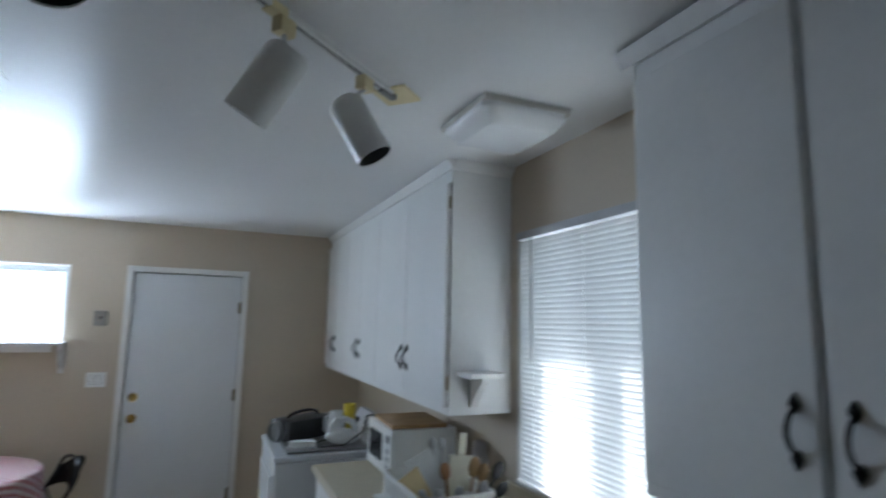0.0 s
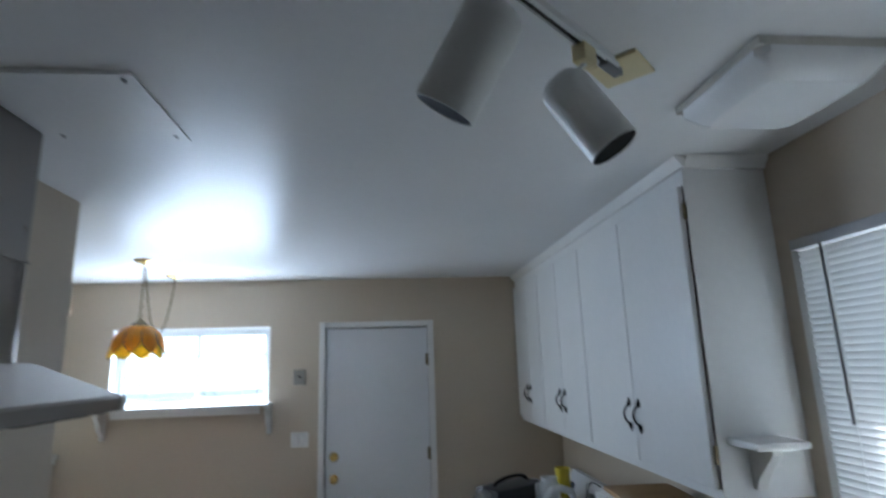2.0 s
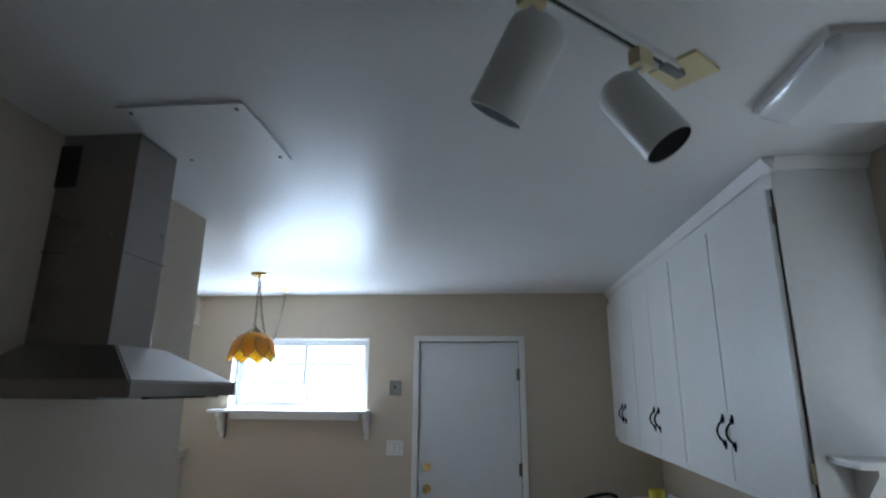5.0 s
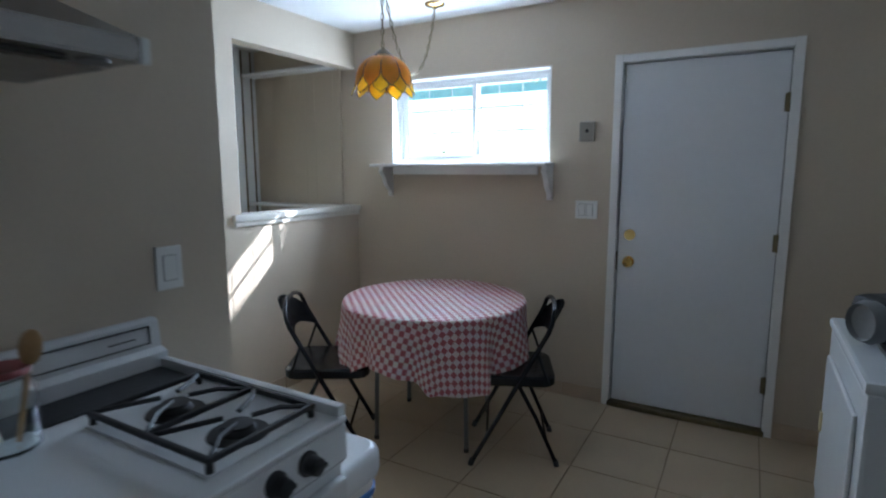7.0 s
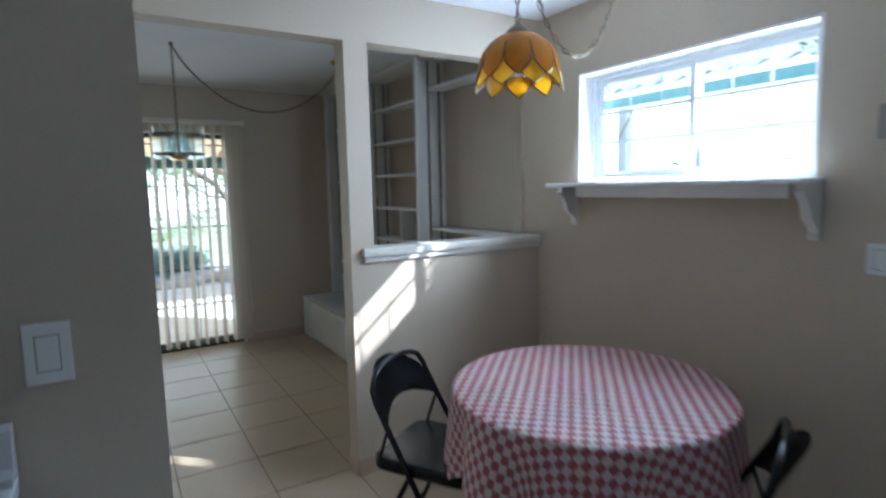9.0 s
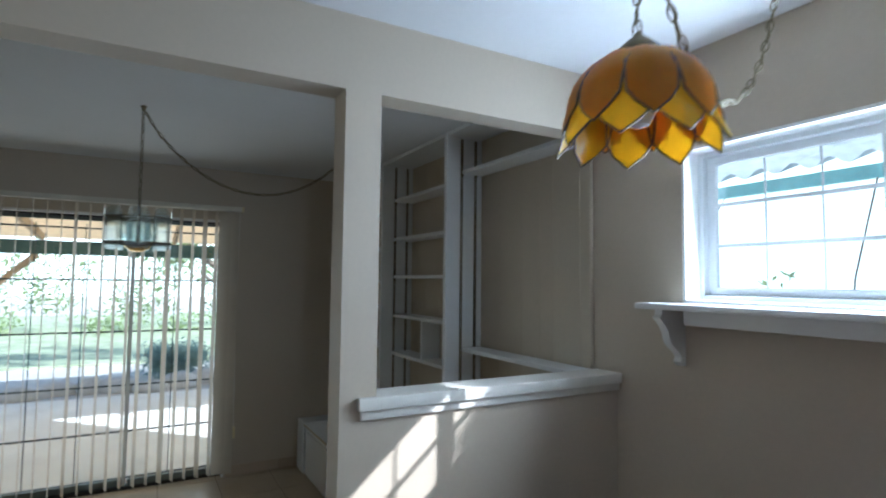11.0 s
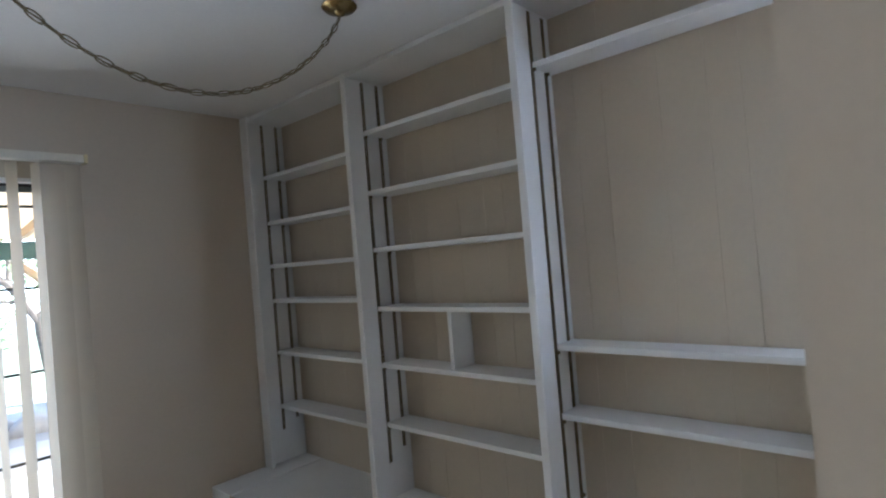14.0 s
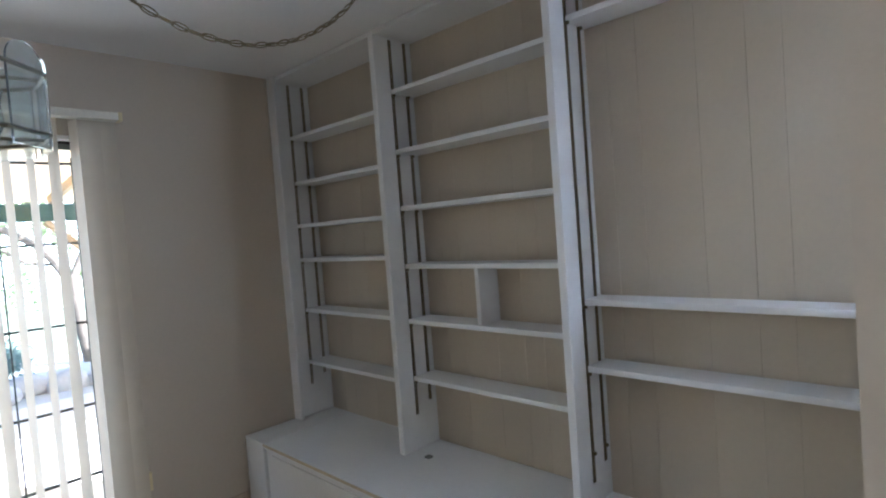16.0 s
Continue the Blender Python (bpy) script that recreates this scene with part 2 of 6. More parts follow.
def thin(name, colour, through_share=0.5, rough=0.5, each=0.5, low=0.65, high=1.25):
    """A thin sheet that lets light through: leaf, slat, shade."""
    m = bpy.data.materials.new(name)
    m.use_nodes = True
    nt = m.node_tree
    b = bsdf(m)
    b.inputs["Roughness"].default_value = rough
    tl = nt.nodes.new("ShaderNodeBsdfTranslucent")
    mx = nt.nodes.new("ShaderNodeMixShader")
    mx.inputs[0].default_value = through_share
    no = nt.nodes.new("ShaderNodeTexNoise")
    no.inputs["Scale"].default_value, no.inputs["Detail"].default_value = 14, 4
    co = nt.nodes.new("ShaderNodeTexCoord")
    nt.links.new(co.outputs["Object"], no.inputs["Vector"])
    geo = nt.nodes.new("ShaderNodeNewGeometry")
    ad = nt.nodes.new("ShaderNodeMath")
    ad.operation = "MULTIPLY_ADD"
    ad.inputs[1].default_value = each
    nt.links.new(geo.outputs["Random Per Island"], ad.inputs[0])
    nt.links.new(no.outputs["Fac"], ad.inputs[2])
    mr = nt.nodes.new("ShaderNodeMapRange")
    mr.inputs["From Max"].default_value = 1.0 + each
    mr.inputs["To Min"].default_value, mr.inputs["To Max"].default_value = low, high
    nt.links.new(ad.outputs[0], mr.inputs["Value"])
    sc = nt.nodes.new("ShaderNodeVectorMath")
    sc.operation = "SCALE"
    sc.inputs[0].default_value = colour
    nt.links.new(mr.outputs[0], sc.inputs["Scale"])
    nt.links.new(sc.outputs[0], b.inputs["Base Color"])
    nt.links.new(sc.outputs[0], tl.inputs["Color"])
    nt.links.new(b.outputs[0], mx.inputs[1])
    nt.links.new(tl.outputs[0], mx.inputs[2])
    nt.links.new(mx.outputs[0], nt.nodes["Material Output"].inputs["Surface"])
    return m


SLATH = thin("white_blind_slat", (0.80, 0.80, 0.79), 0.16, each=0.0, low=0.96, high=1.04)
SLATV = thin("cream_vane", (0.62, 0.55, 0.44), 0.2, each=0.0, low=0.94, high=1.06)
AMBER = thin("amber_capiz_glass", (0.85, 0.42, 0.025), 0.55, 0.3)
YELLOW = thin("yellow_capiz_glass", (0.95, 0.66, 0.03), 0.6, 0.3)
LEAF = thin("green_leaf", (0.10, 0.17, 0.04), 0.4)
# Bush leaf far paler than foliage: garden sunlight is put into the colour.
LEAFB = thin("lit_bluish_leaf", (0.30, 0.40, 0.36), 0.45)
# Hedge, crown and vine leaf lightened to carry the outdoor glare.
LEAFH = thin("lit_yellow_green_leaf", (0.34, 0.42, 0.19), 0.5)
MILK = mat("milk_glass", (0.82, 0.83, 0.84), 0.25, vary=0.03)
# Translucency raised so the patio below the cover stays bright.
TANROOF = thin("tan_translucent_sheet", (0.86, 0.71, 0.51), 0.85)
# Patio and lawn extra pale: blown-out sunlight is put into the colours.
CONCRETE = mat("pale_patio_concrete", (0.80, 0.79, 0.75), 0.85, vary=0.12, scale=2, bump=0.2)
LAWN = mat("lawn", (0.42, 0.47, 0.29), 0.9, vary=0.35, scale=2.5, fine=60, bump=0.6)
STONE = mat("grey_garden_stone", (0.52, 0.49, 0.45), 0.85, vary=0.25, scale=6, bump=0.5)
BARK = mat("grey_bark", (0.20, 0.16, 0.12), 0.9, vary=0.3, scale=12, bump=0.6)
TEAL = mat("teal_painted_timber", (0.13, 0.33, 0.32), 0.6, vary=0.15, scale=5)
TANW = mat("tan_painted_boards", (0.50, 0.37, 0.22), 0.7, vary=0.15, scale=4)
DKGREEN = mat("dark_green_beam", (0.045, 0.10, 0.085), 0.6, vary=0.15)
STUCCO = mat("white_stucco", (0.74, 0.73, 0.70), 0.9, vary=0.06, scale=3, bump=0.5)
ROOFG = mat("pale_corrugated_roof", (0.42, 0.47, 0.47), 0.5, vary=0.15, scale=4)
BRONZE = mat("dark_bronze_frame", (0.035, 0.032, 0.03), 0.4, metal=0.4)
IRON = mat("grey_iron_bar", (0.10, 0.11, 0.10), 0.5, metal=0.3)
ALU = mat("white_aluminium_frame", (0.72, 0.74, 0.75), 0.35, vary=0.04)
PANEL = mat("beige_board_panelling", (0.545, 0.47, 0.36), 0.5, vary=0.06, scale=2, fine=60, bump=0.08, bump_scale=60, rand=0.1)
GREENGLASS = bpy.data.materials.new("greenish_bevelled_glass")
GREENGLASS.use_nodes = True
gg = bsdf(GREENGLASS)
gg.inputs["Transmission Weight"].default_value, gg.inputs["Roughness"].default_value, gg.inputs["IOR"].default_value = 0.92, 0.06, 1.45
gg.inputs["Base Color"].default_value = (0.90, 0.97, 0.955, 1)
CLOTH = bpy.data.materials.new("red_white_check_cloth")
CLOTH.use_nodes = True
cn, cb = CLOTH.node_tree, bsdf(CLOTH)
uvn = cn.nodes.new("ShaderNodeUVMap")
uvn.uv_map = "cloth"
ck = cn.nodes.new("ShaderNodeTexChecker")
ck.inputs["Scale"].default_value = 1 / 0.028
ck.inputs["Color1"].default_value, ck.inputs["Color2"].default_value = (0.72, 0.60, 0.59, 1), (0.40, 0.105, 0.12, 1)
cno = cn.nodes.new("ShaderNodeTexNoise")
cno.inputs["Scale"].default_value, cno.inputs["Detail"].default_value = 9, 3
cmx = cn.nodes.new("ShaderNodeMix")
cmx.data_type, cmx.blend_type = "RGBA", "MULTIPLY"
cmx.inputs["Factor"].default_value = 0.35
cn.links.new(uvn.outputs[0], ck.inputs["Vector"])
cn.links.new(ck.outputs["Color"], cmx.inputs["A"])
cn.links.new(cno.outputs["Color"], cmx.inputs["B"])
cn.links.new(cmx.outputs["Result"], cb.inputs["Base Color"])
cb.inputs["Roughness"].default_value = 0.6
cwe = cn.nodes.new("ShaderNodeTexNoise")
cwe.inputs["Scale"].default_value = 400
cbp = cn.nodes.new("ShaderNodeBump")
cbp.inputs["Strength"].default_value, cbp.inputs["Distance"].default_value = 0.3, 0.001
cn.links.new(cwe.outputs["Fac"], cbp.inputs["Height"])
cn.links.new(cbp.outputs[0], cb.inputs["Normal"])

# ---- trim, door and windows ----
ledge = thing("ledge", (PX, 4.1, 1.143), "white painted wooden ledge capping the half wall", "ledge", kind="structure")
bm = cube(PB + 0.001, PX + 0.03, 3.623, NY - 0.002, 1.144, 1.185, 0.005)
box(bm, PX + 0.002, PX + 0.03, 3.553, 3.628, 1.144, 1.185, 0.005)
part("ledge_board", bm, LEDGE, ledge)
part("ledge_moulding", cube(PX + 0.002, PX + 0.016, 3.565, NY - 0.002, 1.113, 1.1435, 0.005), LEDGE, ledge)

door = thing("door_1", (-0.14, NY, 0), "closed flat white painted door with brass knob and deadbolt", "door", kind="structure")
d0, d1, dz = DOOR
bm = bmesh.new()
box(bm, d0 - 0.035, d0 + 0.009, NY - 0.018, NY + 0.004, 0, dz + 0.036, 0.004)
box(bm, d1 - 0.009, d1 + 0.035, NY - 0.018, NY + 0.004, 0, dz + 0.036, 0.004)
box(bm, d0 + 0.009, d1 - 0.009, NY - 0.017, NY + 0.004, dz - 0.008, dz + 0.034, 0.004)
part("door_casing", bm, TRIM, door)
bm = bmesh.new()
box(bm, d0 + 0.001, d0 + 0.011, NY + 0.005, NY + 0.12, 0, dz - 0.001)
box(bm, d1 - 0.011, d1 - 0.001, NY + 0.005, NY + 0.12, 0, dz - 0.001)
box(bm, d0 + 0.011, d1 - 0.011, NY + 0.005, NY + 0.12, dz - 0.011, dz - 0.001)
part("door_jamb", bm, TRIM, door)
slab = part("door_leaf", cube(d0 + 0.019, d1 - 0.016, NY + 0.012, NY + 0.055, 0.035, dz - 0.018, 0.003), DOORW, door)
# Added near-black board behind the leaf paints the shade of its edge gaps.
part("door_backing", cube(d0 + 0.011, d1 - 0.011, NY + 0.06, NY + 0.10, 0.0, dz - 0.011), RECESS_SHADE, door)
part("threshold", cube(d0 - 0.0, d1 + 0.0, NY - 0.03, NY + 0.058, 0.001, 0.03, 0.006), OLDBRASS, door, "worn metal threshold strip")
for z, r in ((0.905, 0.027), (1.065, 0.024)):
    bm = bmesh.new()
    rod(bm, (d0 + 0.085, NY + 0.012, z), (d0 + 0.085, NY + 0.002, z), 0.033, 20)
    if z < 1:
        k = lathe(bmesh.new(), (0, 0, 0), [(0.012, 0.0), (0.012, 0.02), (0.024, 0.030), (0.028, 0.044), (0.022, 0.056), (0.002, 0.060)], 20)
        turn(k, Matrix.Translation((d0 + 0.085, NY + 0.004, z)) @ Matrix.Rotation(radians(90), 4, "X"))
        me_tmp = bpy.data.meshes.new("tmp")
        k.to_mesh(me_tmp)
        k.free()
        bm.from_mesh(me_tmp)
        bpy.data.meshes.remove(me_tmp)
        part("door_knob", bm, BRASS, slab, "polished brass round knob")
    else:
        rod(bm, (d0 + 0.085, NY + 0.003, z), (d0 + 0.085, NY - 0.006, z), 0.024, 20)
        box(bm, d0 + 0.081, d0 + 0.089, NY - 0.022, NY - 0.004, z - 0.014, z + 0.014, 0.002)
        part("deadbolt", bm, BRASS, slab, "polished brass thumb-turn deadbolt")
for z in (0.28, 1.06, 1.78):
    bm = cube(d1 - 0.034, d1 - 0.010, NY + 0.006, NY + 0.0125, z - 0.045, z + 0.045)
    rod(bm, (d1 - 0.016, NY + 0.004, z - 0.048), (d1 - 0.016, NY + 0.004, z + 0.048), 0.007, 8)
    part("hinge", bm, OLDBRASS, door, "dull brass hinge")
part("strike_plate", cube(d0 + 0.0105, d0 + 0.015, NY + 0.008, NY + 0.03, 0.85, 0.96), OLDBRASS, door)

win = thing("window_1", (-1.58, NY + 0.1, WIN[2]), "white framed sliding window with grilles above the table", "window", kind="structure")
w0, w1, wz0, wz1 = WIN
bm = bmesh.new()
for b in ((w0 + 0.001, w0 + 0.03, wz0 + 0.001, wz1 - 0.001), (w1 - 0.03, w1 - 0.001, wz0 + 0.001, wz1 - 0.001), (w0 + 0.03, w1 - 0.03, wz0 + 0.001, wz0 + 0.03), (w0 + 0.03, w1 - 0.03, wz1 - 0.03, wz1 - 0.001)):
    box(bm, b[0], b[1], NY + 0.085, NY + 0.15, b[2], b[3], 0.003)
part("window_frame", bm, ALU, win)
bm = bmesh.new()
for b in ((w0 + 0.0005, w0 + 0.012, wz0, wz1), (w1 - 0.012, w1 - 0.0005, wz0, wz1), (w0 + 0.012, w1 - 0.012, wz1 - 0.012, wz1 - 0.0005), (w0 + 0.012, w1 - 0.012, wz0 + 0.0005, wz0 + 0.012)):
    box(bm, b[0], b[1], NY + 0.001, NY + 0.084, b[2], b[3])
part("window_reveal", bm, TRIM, win)
mid = (w0 + w1) / 2 + 0.03
for a, b, yy in ((w0 + 0.03, mid + 0.02, NY + 0.125), (mid - 0.02, w1 - 0.03, NY + 0.100)):
    bm = bmesh.new()
    for q in ((a, a + 0.032, wz0 + 0.03, wz1 - 0.03), (b - 0.032, b, wz0 + 0.03, wz1 - 0.03), (a + 0.032, b - 0.032, wz0 + 0.03, wz0 + 0.06), (a + 0.032, b - 0.032, wz1 - 0.06, wz1 - 0.03)):
        box(bm, q[0], q[1], yy - 0.011, yy + 0.011, q[2], q[3], 0.003)
    sash = part("sash", bm, ALU, win)
    for k in (1, 2):
        xx = a + 0.032 + (b - a - 0.064) * k / 3
        part("muntin", cube(xx - 0.003, xx + 0.003, yy - 0.004, yy + 0.001, wz0 + 0.06, wz1 - 0.06), ALU, sash)
    for k in (1, 2):
        zz = wz0 + 0.06 + (wz1 - wz0 - 0.12) * k / 3
        part("muntin", cube(a + 0.032, b - 0.032, yy - 0.009, yy + 0.0, zz - 0.007, zz + 0.007), ALU, sash)
    g = part("pane", cube(a + 0.03, b - 0.03, yy + 0.003, yy + 0.006, wz0 + 0.058, wz1 - 0.058), GLASSM, sash)
    g.visible_shadow = False

shelf = thing("window_shelf", (-1.575, NY, wz0 - 0.02), "white wooden shelf on two scrolled brackets under window", "shelf")
part("shelf_board", cube(-2.262, -0.955, NY - 0.165, NY - 0.001, wz0 - 0.022, wz0, 0.006), TRIM, shelf)
part("apron", cube(-2.10, -1.03, NY - 0.10, NY - 0.08, wz0 - 0.075, wz0 - 0.0225, 0.004), TRIM, shelf)


def bracket(x, y, z, d, h, t):
    """A scrolled wooden bracket under z, reaching d out from the wall at y."""
    o = [(0, 0), (-d, 0), (-d, -0.018)]
    for k in range(9):
        a = k / 8
        o.append((-d * (1 - a) ** 1.5 * 0.86 - 0.03 + 0.012 * math.sin(a * 9.4), -0.03 - (h - 0.045) * a ** 0.8))
    o += [(-0.016, -h), (0, -h)]
    bm = bmesh.new()
    prism(bm, [(y + u, z + v) for u, v in o], "x", x - t / 2, x + t / 2)
    return bm


for bx in (-2.18, -0.975):
    part("bracket", bracket(bx, NY - 0.002, wz0 - 0.0225, 0.13, 0.21, 0.032), TRIM, shelf)

# wall plates
plate = thing("light_switch", (-0.745, NY, 1.205), "white double rocker light switch plate on wall", "light switch")
part("cover_plate", cube(-0.812, -0.678, NY - 0.008, NY - 0.001, 1.150, 1.260, 0.003), PLASTIC, plate)
# Grey plate behind each rocker imitates the shade in its gap.
for k in range(2):
    part("rocker_gap", cube(-0.791 + 0.047 * k, -0.752 + 0.047 * k, NY - 0.0092, NY - 0.0075, 1.169, 1.241), GREYP, plate)
    part("rocker", cube(-0.789 + 0.047 * k, -0.754 + 0.047 * k, NY - 0.012, NY - 0.007, 1.171, 1.239, 0.002), PLASTIC, plate)
chime = thing("intercom_plate", (-0.755, NY, 1.67), "dull steel wall plate with a small black button", "wall plate")
part("cover_plate", cube(-0.80, -0.71, NY - 0.022, NY - 0.001, 1.612, 1.727, 0.004), mat("dull_steel", (0.32, 0.30, 0.27), 0.45, metal=0.7, vary=0.1), chime)
part("button", rod(bmesh.new(), (-0.752, NY - 0.02, 1.673), (-0.752, NY - 0.028, 1.673), 0.011, 12), BLACK, chime)
sw = thing("light_switch", (SX, 2.372, 1.168), "white single rocker dimmer switch plate on wall", "light switch")
part("cover_plate", cube(SX + 0.001, SX + 0.009, 2.332, 2.412, 1.106, 1.230, 0.003), PLASTIC, sw)
# Grey surround again: shade of the rocker's gap painted as a plate.
part("rocker_gap", cube(SX + 0.0085, SX + 0.0098, 2.351, 2.393, 1.131, 1.205), GREYP, sw)
part("rocker", cube(SX + 0.008, SX + 0.013, 2.353, 2.391, 1.133, 1.203, 0.002), PLASTIC, sw)
ou = thing("wall_outlet", (SX, 2.39, 0.705), "white wall outlet with a black plug in it", "outlet")
part("cover_plate", cube(SX + 0.001, SX + 0.008, 2.352, 2.428, 0.645, 0.765, 0.003), PLASTIC, ou)
bm = cube(SX + 0.007, SX + 0.04, 2.375, 2.405, 0.68, 0.73, 0.008)
pipe(bm, [(SX + 0.03, 2.39, 0.69), (SX + 0.035, 2.388, 0.60), (SX + 0.02, 2.38, 0.42), (SX + 0.02, 2.33, 0.2), (SX + 0.02, 2.30, 0.01)], 0.004)
part("plug", bm, BLACK, ou, "black plug and hanging cord")

# ---- east wall: cabinets, window, blind ----


def pull(y, z, x):
    """Ornate black bail handle with spade-shaped ends."""
    bm = bmesh.new()
    pts = [(x - 0.006 - 0.024 * math.sin(math.pi * k / 10) ** 0.7, y, z - 0.040 + 0.080 * k / 10) for k in range(11)]
    pipe(bm, pts, 0.0048, 8)
    for s in (-1, 1):
        zz = z + s * 0.047
        prism(bm, [(y - 0.004, zz - s * 0.014), (y - 0.011, zz), (y - 0.009, zz + s * 0.008), (y, zz + s * 0.022), (y + 0.009, zz + s * 0.008), (y + 0.011, zz), (y + 0.004, zz - s * 0.014)], "x", x - 0.006, x - 0.0005)
        bmesh.ops.create_uvsphere(bm, u_segments=8, v_segments=6, radius=0.0065, matrix=Matrix.Translation((x - 0.008, y, zz)))
    return bm


def upper_unit(y0, y1, near_end=False):
    X = 1.0
    c = thing("wall_cabinet", ((X + EX) / 2, (y0 + y1) / 2, 1.28), "white painted wall cabinet with two tall closed doors", "cabinet", "kitchen wall cabinets")
    part("body", cube(X, EX - 0.001, y0 + 0.0005, y1 - 0.0005, 1.28, 2.395), WHITE, c)
    ym = (y0 + y1) / 2
    e = 0.015 if near_end else 0.007
    # Raised near-black strips imitate the shaded gaps beside the doors.
    for gy, gx in ((ym, X - 0.011), (y0 + e - 0.0025, X - 0.0015), (y1 - 0.0045, X - 0.0015)):
        part("door_gap", cube(gx, X - 0.0002, gy - 0.004, gy + 0.004, 1.315, 2.335), RECESS_SHADE, c)
    for a, b, hy, hg in ((y0 + e, ym - 0.005, ym - 0.045, y0 + e - 0.008), (ym + 0.005, y1 - 0.007, ym + 0.045, y1 - 0.007)):
        d = part("door", cube(X - 0.021, X - 0.001, a, b, 1.315, 2.335, 0.004), WHITE, c)
        part("handle", pull(hy, 1.50, X - 0.021), BLKPAINT, d, "black iron bail handle")
        for z in (1.42, 2.24):
            part("hinge", cube(X - 0.012, X - 0.0005, hg - 0.006, hg + 0.006, z - 0.03, z + 0.03, 0.002), OLDBRASS, c)
    return c


upper_unit(2.04, 3.13, True)
upper_unit(3.13, 3.98)
upper_unit(3.98, NY - 0.002)
crown = thing("crown_moulding", (1.1, 3.3, 2.39), "white crown moulding above the wall cabinets", "moulding", kind="structure")
prof = [(0, 2.396), (-0.012, 2.396), (-0.018, 2.408), (-0.034, 2.425), (-0.036, 2.438), (0, 2.438)]
part("moulding", prism(bmesh.new(), [(1.0 + u, v) for u, v in prof], "y", 2.015, NY - 0.003), TRIM, crown)
part("moulding", prism(bmesh.new(), [(2.04 + u, v) for u, v in prof], "x", 1.001, EX - 0.002), TRIM, crown)
part("infill", cube(1.001, EX - 0.001, 2.041, NY - 0.003, 2.396, 2.438), WHITE, crown)
cs = thing("corner_shelf", (1.2, 2.04, 1.45), "small white wooden bracket shelf on the cabinet side", "shelf")
part("shelf_board", cube(1.03, 1.205, 1.885, 2.0395, 1.452, 1.474, 0.005), TRIM, cs)
part("bracket", prism(bmesh.new(), [(2.0395, 1.4515), (1.925, 1.4515), (1.925, 1.432), (2.008, 1.345), (2.022, 1.315), (2.0395, 1.315)], "x", 1.102, 1.136), TRIM, cs)

near = thing("tall_wall_cabinet", (1.2, 0.1, 1.28), "white painted wall cabinet with black iron handles", "cabinet", "kitchen wall cabinets")
part("body", cube(1.015, EX - 0.001, -1.2, 0.885, 1.28, 2.385), WHITE, near)
part("crown", prism(bmesh.new(), [(1.015 + u, v - 0.01) for u, v in prof], "y", -1.2, 0.92), TRIM, near)
part("crown", prism(bmesh.new(), [(0.885 - u, v - 0.01) for u, v in prof], "x", 1.016, EX - 0.002), TRIM, near)
part("infill", cube(1.016, EX - 0.002, -1.2, 0.884, 2.386, 2.438), WHITE, near)
for a, b, hy in ((0.447, 0.87, 0.487), (0.01, 0.425, 0.385), (-0.43, -0.01, -0.06)):
    d = part("door", cube(0.994, 1.014, a, b, 1.315, 2.33, 0.004), WHITE, near)
    part("handle", pull(hy, 1.50, 0.994), BLKPAINT, d, "black iron bail handle")

ew = thing("window_2", (EX + 0.1, 1.38, EWIN[2]), "white framed kitchen window behind closed blind", "window", kind="structure")
bm = bmesh.new()
e0, e1, ez0, ez1 = EWIN
for b in ((e0 + 0.001, e0 + 0.035, ez0 + 0.001, ez1 - 0.001), (e1 - 0.035, e1 - 0.001, ez0 + 0.001, ez1 - 0.001), (e0 + 0.035, e1 - 0.035, ez0 + 0.001, ez0 + 0.035), (e0 + 0.035, e1 - 0.035, ez1 - 0.035, ez1 - 0.001)):
    box(bm, EX + 0.08, EX + 0.14, b[0], b[1], b[2], b[3])
box(bm, EX + 0.03, EX + 0.14, 1.43, 1.485, ez0 + 0.035, ez1 - 0.035)
part("window_frame", bm, ALU, ew)
part("window_sill", cube(EX - 0.03, EX + 0.079, e0 + 0.001, e1 - 0.001, ez0 + 0.0005, ez0 + 0.02, 0.004), TRIM, ew)
g = part("pane", cube(EX + 0.108, EX + 0.112, e0 + 0.034, e1 - 0.034, ez0 + 0.034, ez1 - 0.034), GLASSM, ew)
g.visible_shadow = False
part("casing", cube(EX - 0.012, EX + 0.05, e1 - 0.022, e1 + 0.018, ez0, ez1 + 0.01, 0.003), TRIM, ew)

blind = thing("venetian_blind", (EX - 0.01, 1.37, 2.06), "closed white venetian blind glowing with daylight", "blind")
part("headrail", cube(EX - 0.045, EX - 0.004, 0.92, 1.925, 2.065, 2.10, 0.003), mat("grey_headrail", (0.45, 0.45, 0.46), 0.4), blind)
slat_bm = bmesh.new()
N = 6
A = [slat_bm.verts.new((0.0135 * (2 * k / N - 1), 0, 0.0022 * (1 - (2 * k / N - 1) ** 2))) for k in range(N + 1)]
B = [slat_bm.verts.new((v.co.x, 1.0, v.co.z)) for v in A]
for k in range(N):
    slat_bm.faces.new((A[k], A[k + 1], B[k + 1], B[k]))
slat_me = mesh_of("slat", slat_bm, SLATH, (0, 0, 0), 60)
rng = random.Random(4)
for k in range(48):
    s = new("slat", slat_me)
    s.parent = blind
    s.matrix_basis = Matrix.Translation(-ORG[blind]) @ pose(EX - 0.024, 0.915, 2.045 - 0.0215 * k, 0, 74 + rng.uniform(-0.15, 0.15), 0)
part("bottom_rail", cube(EX - 0.036, EX - 0.012, 0.915, 1.915, 1.004, 1.018, 0.003), PLASTIC, blind)
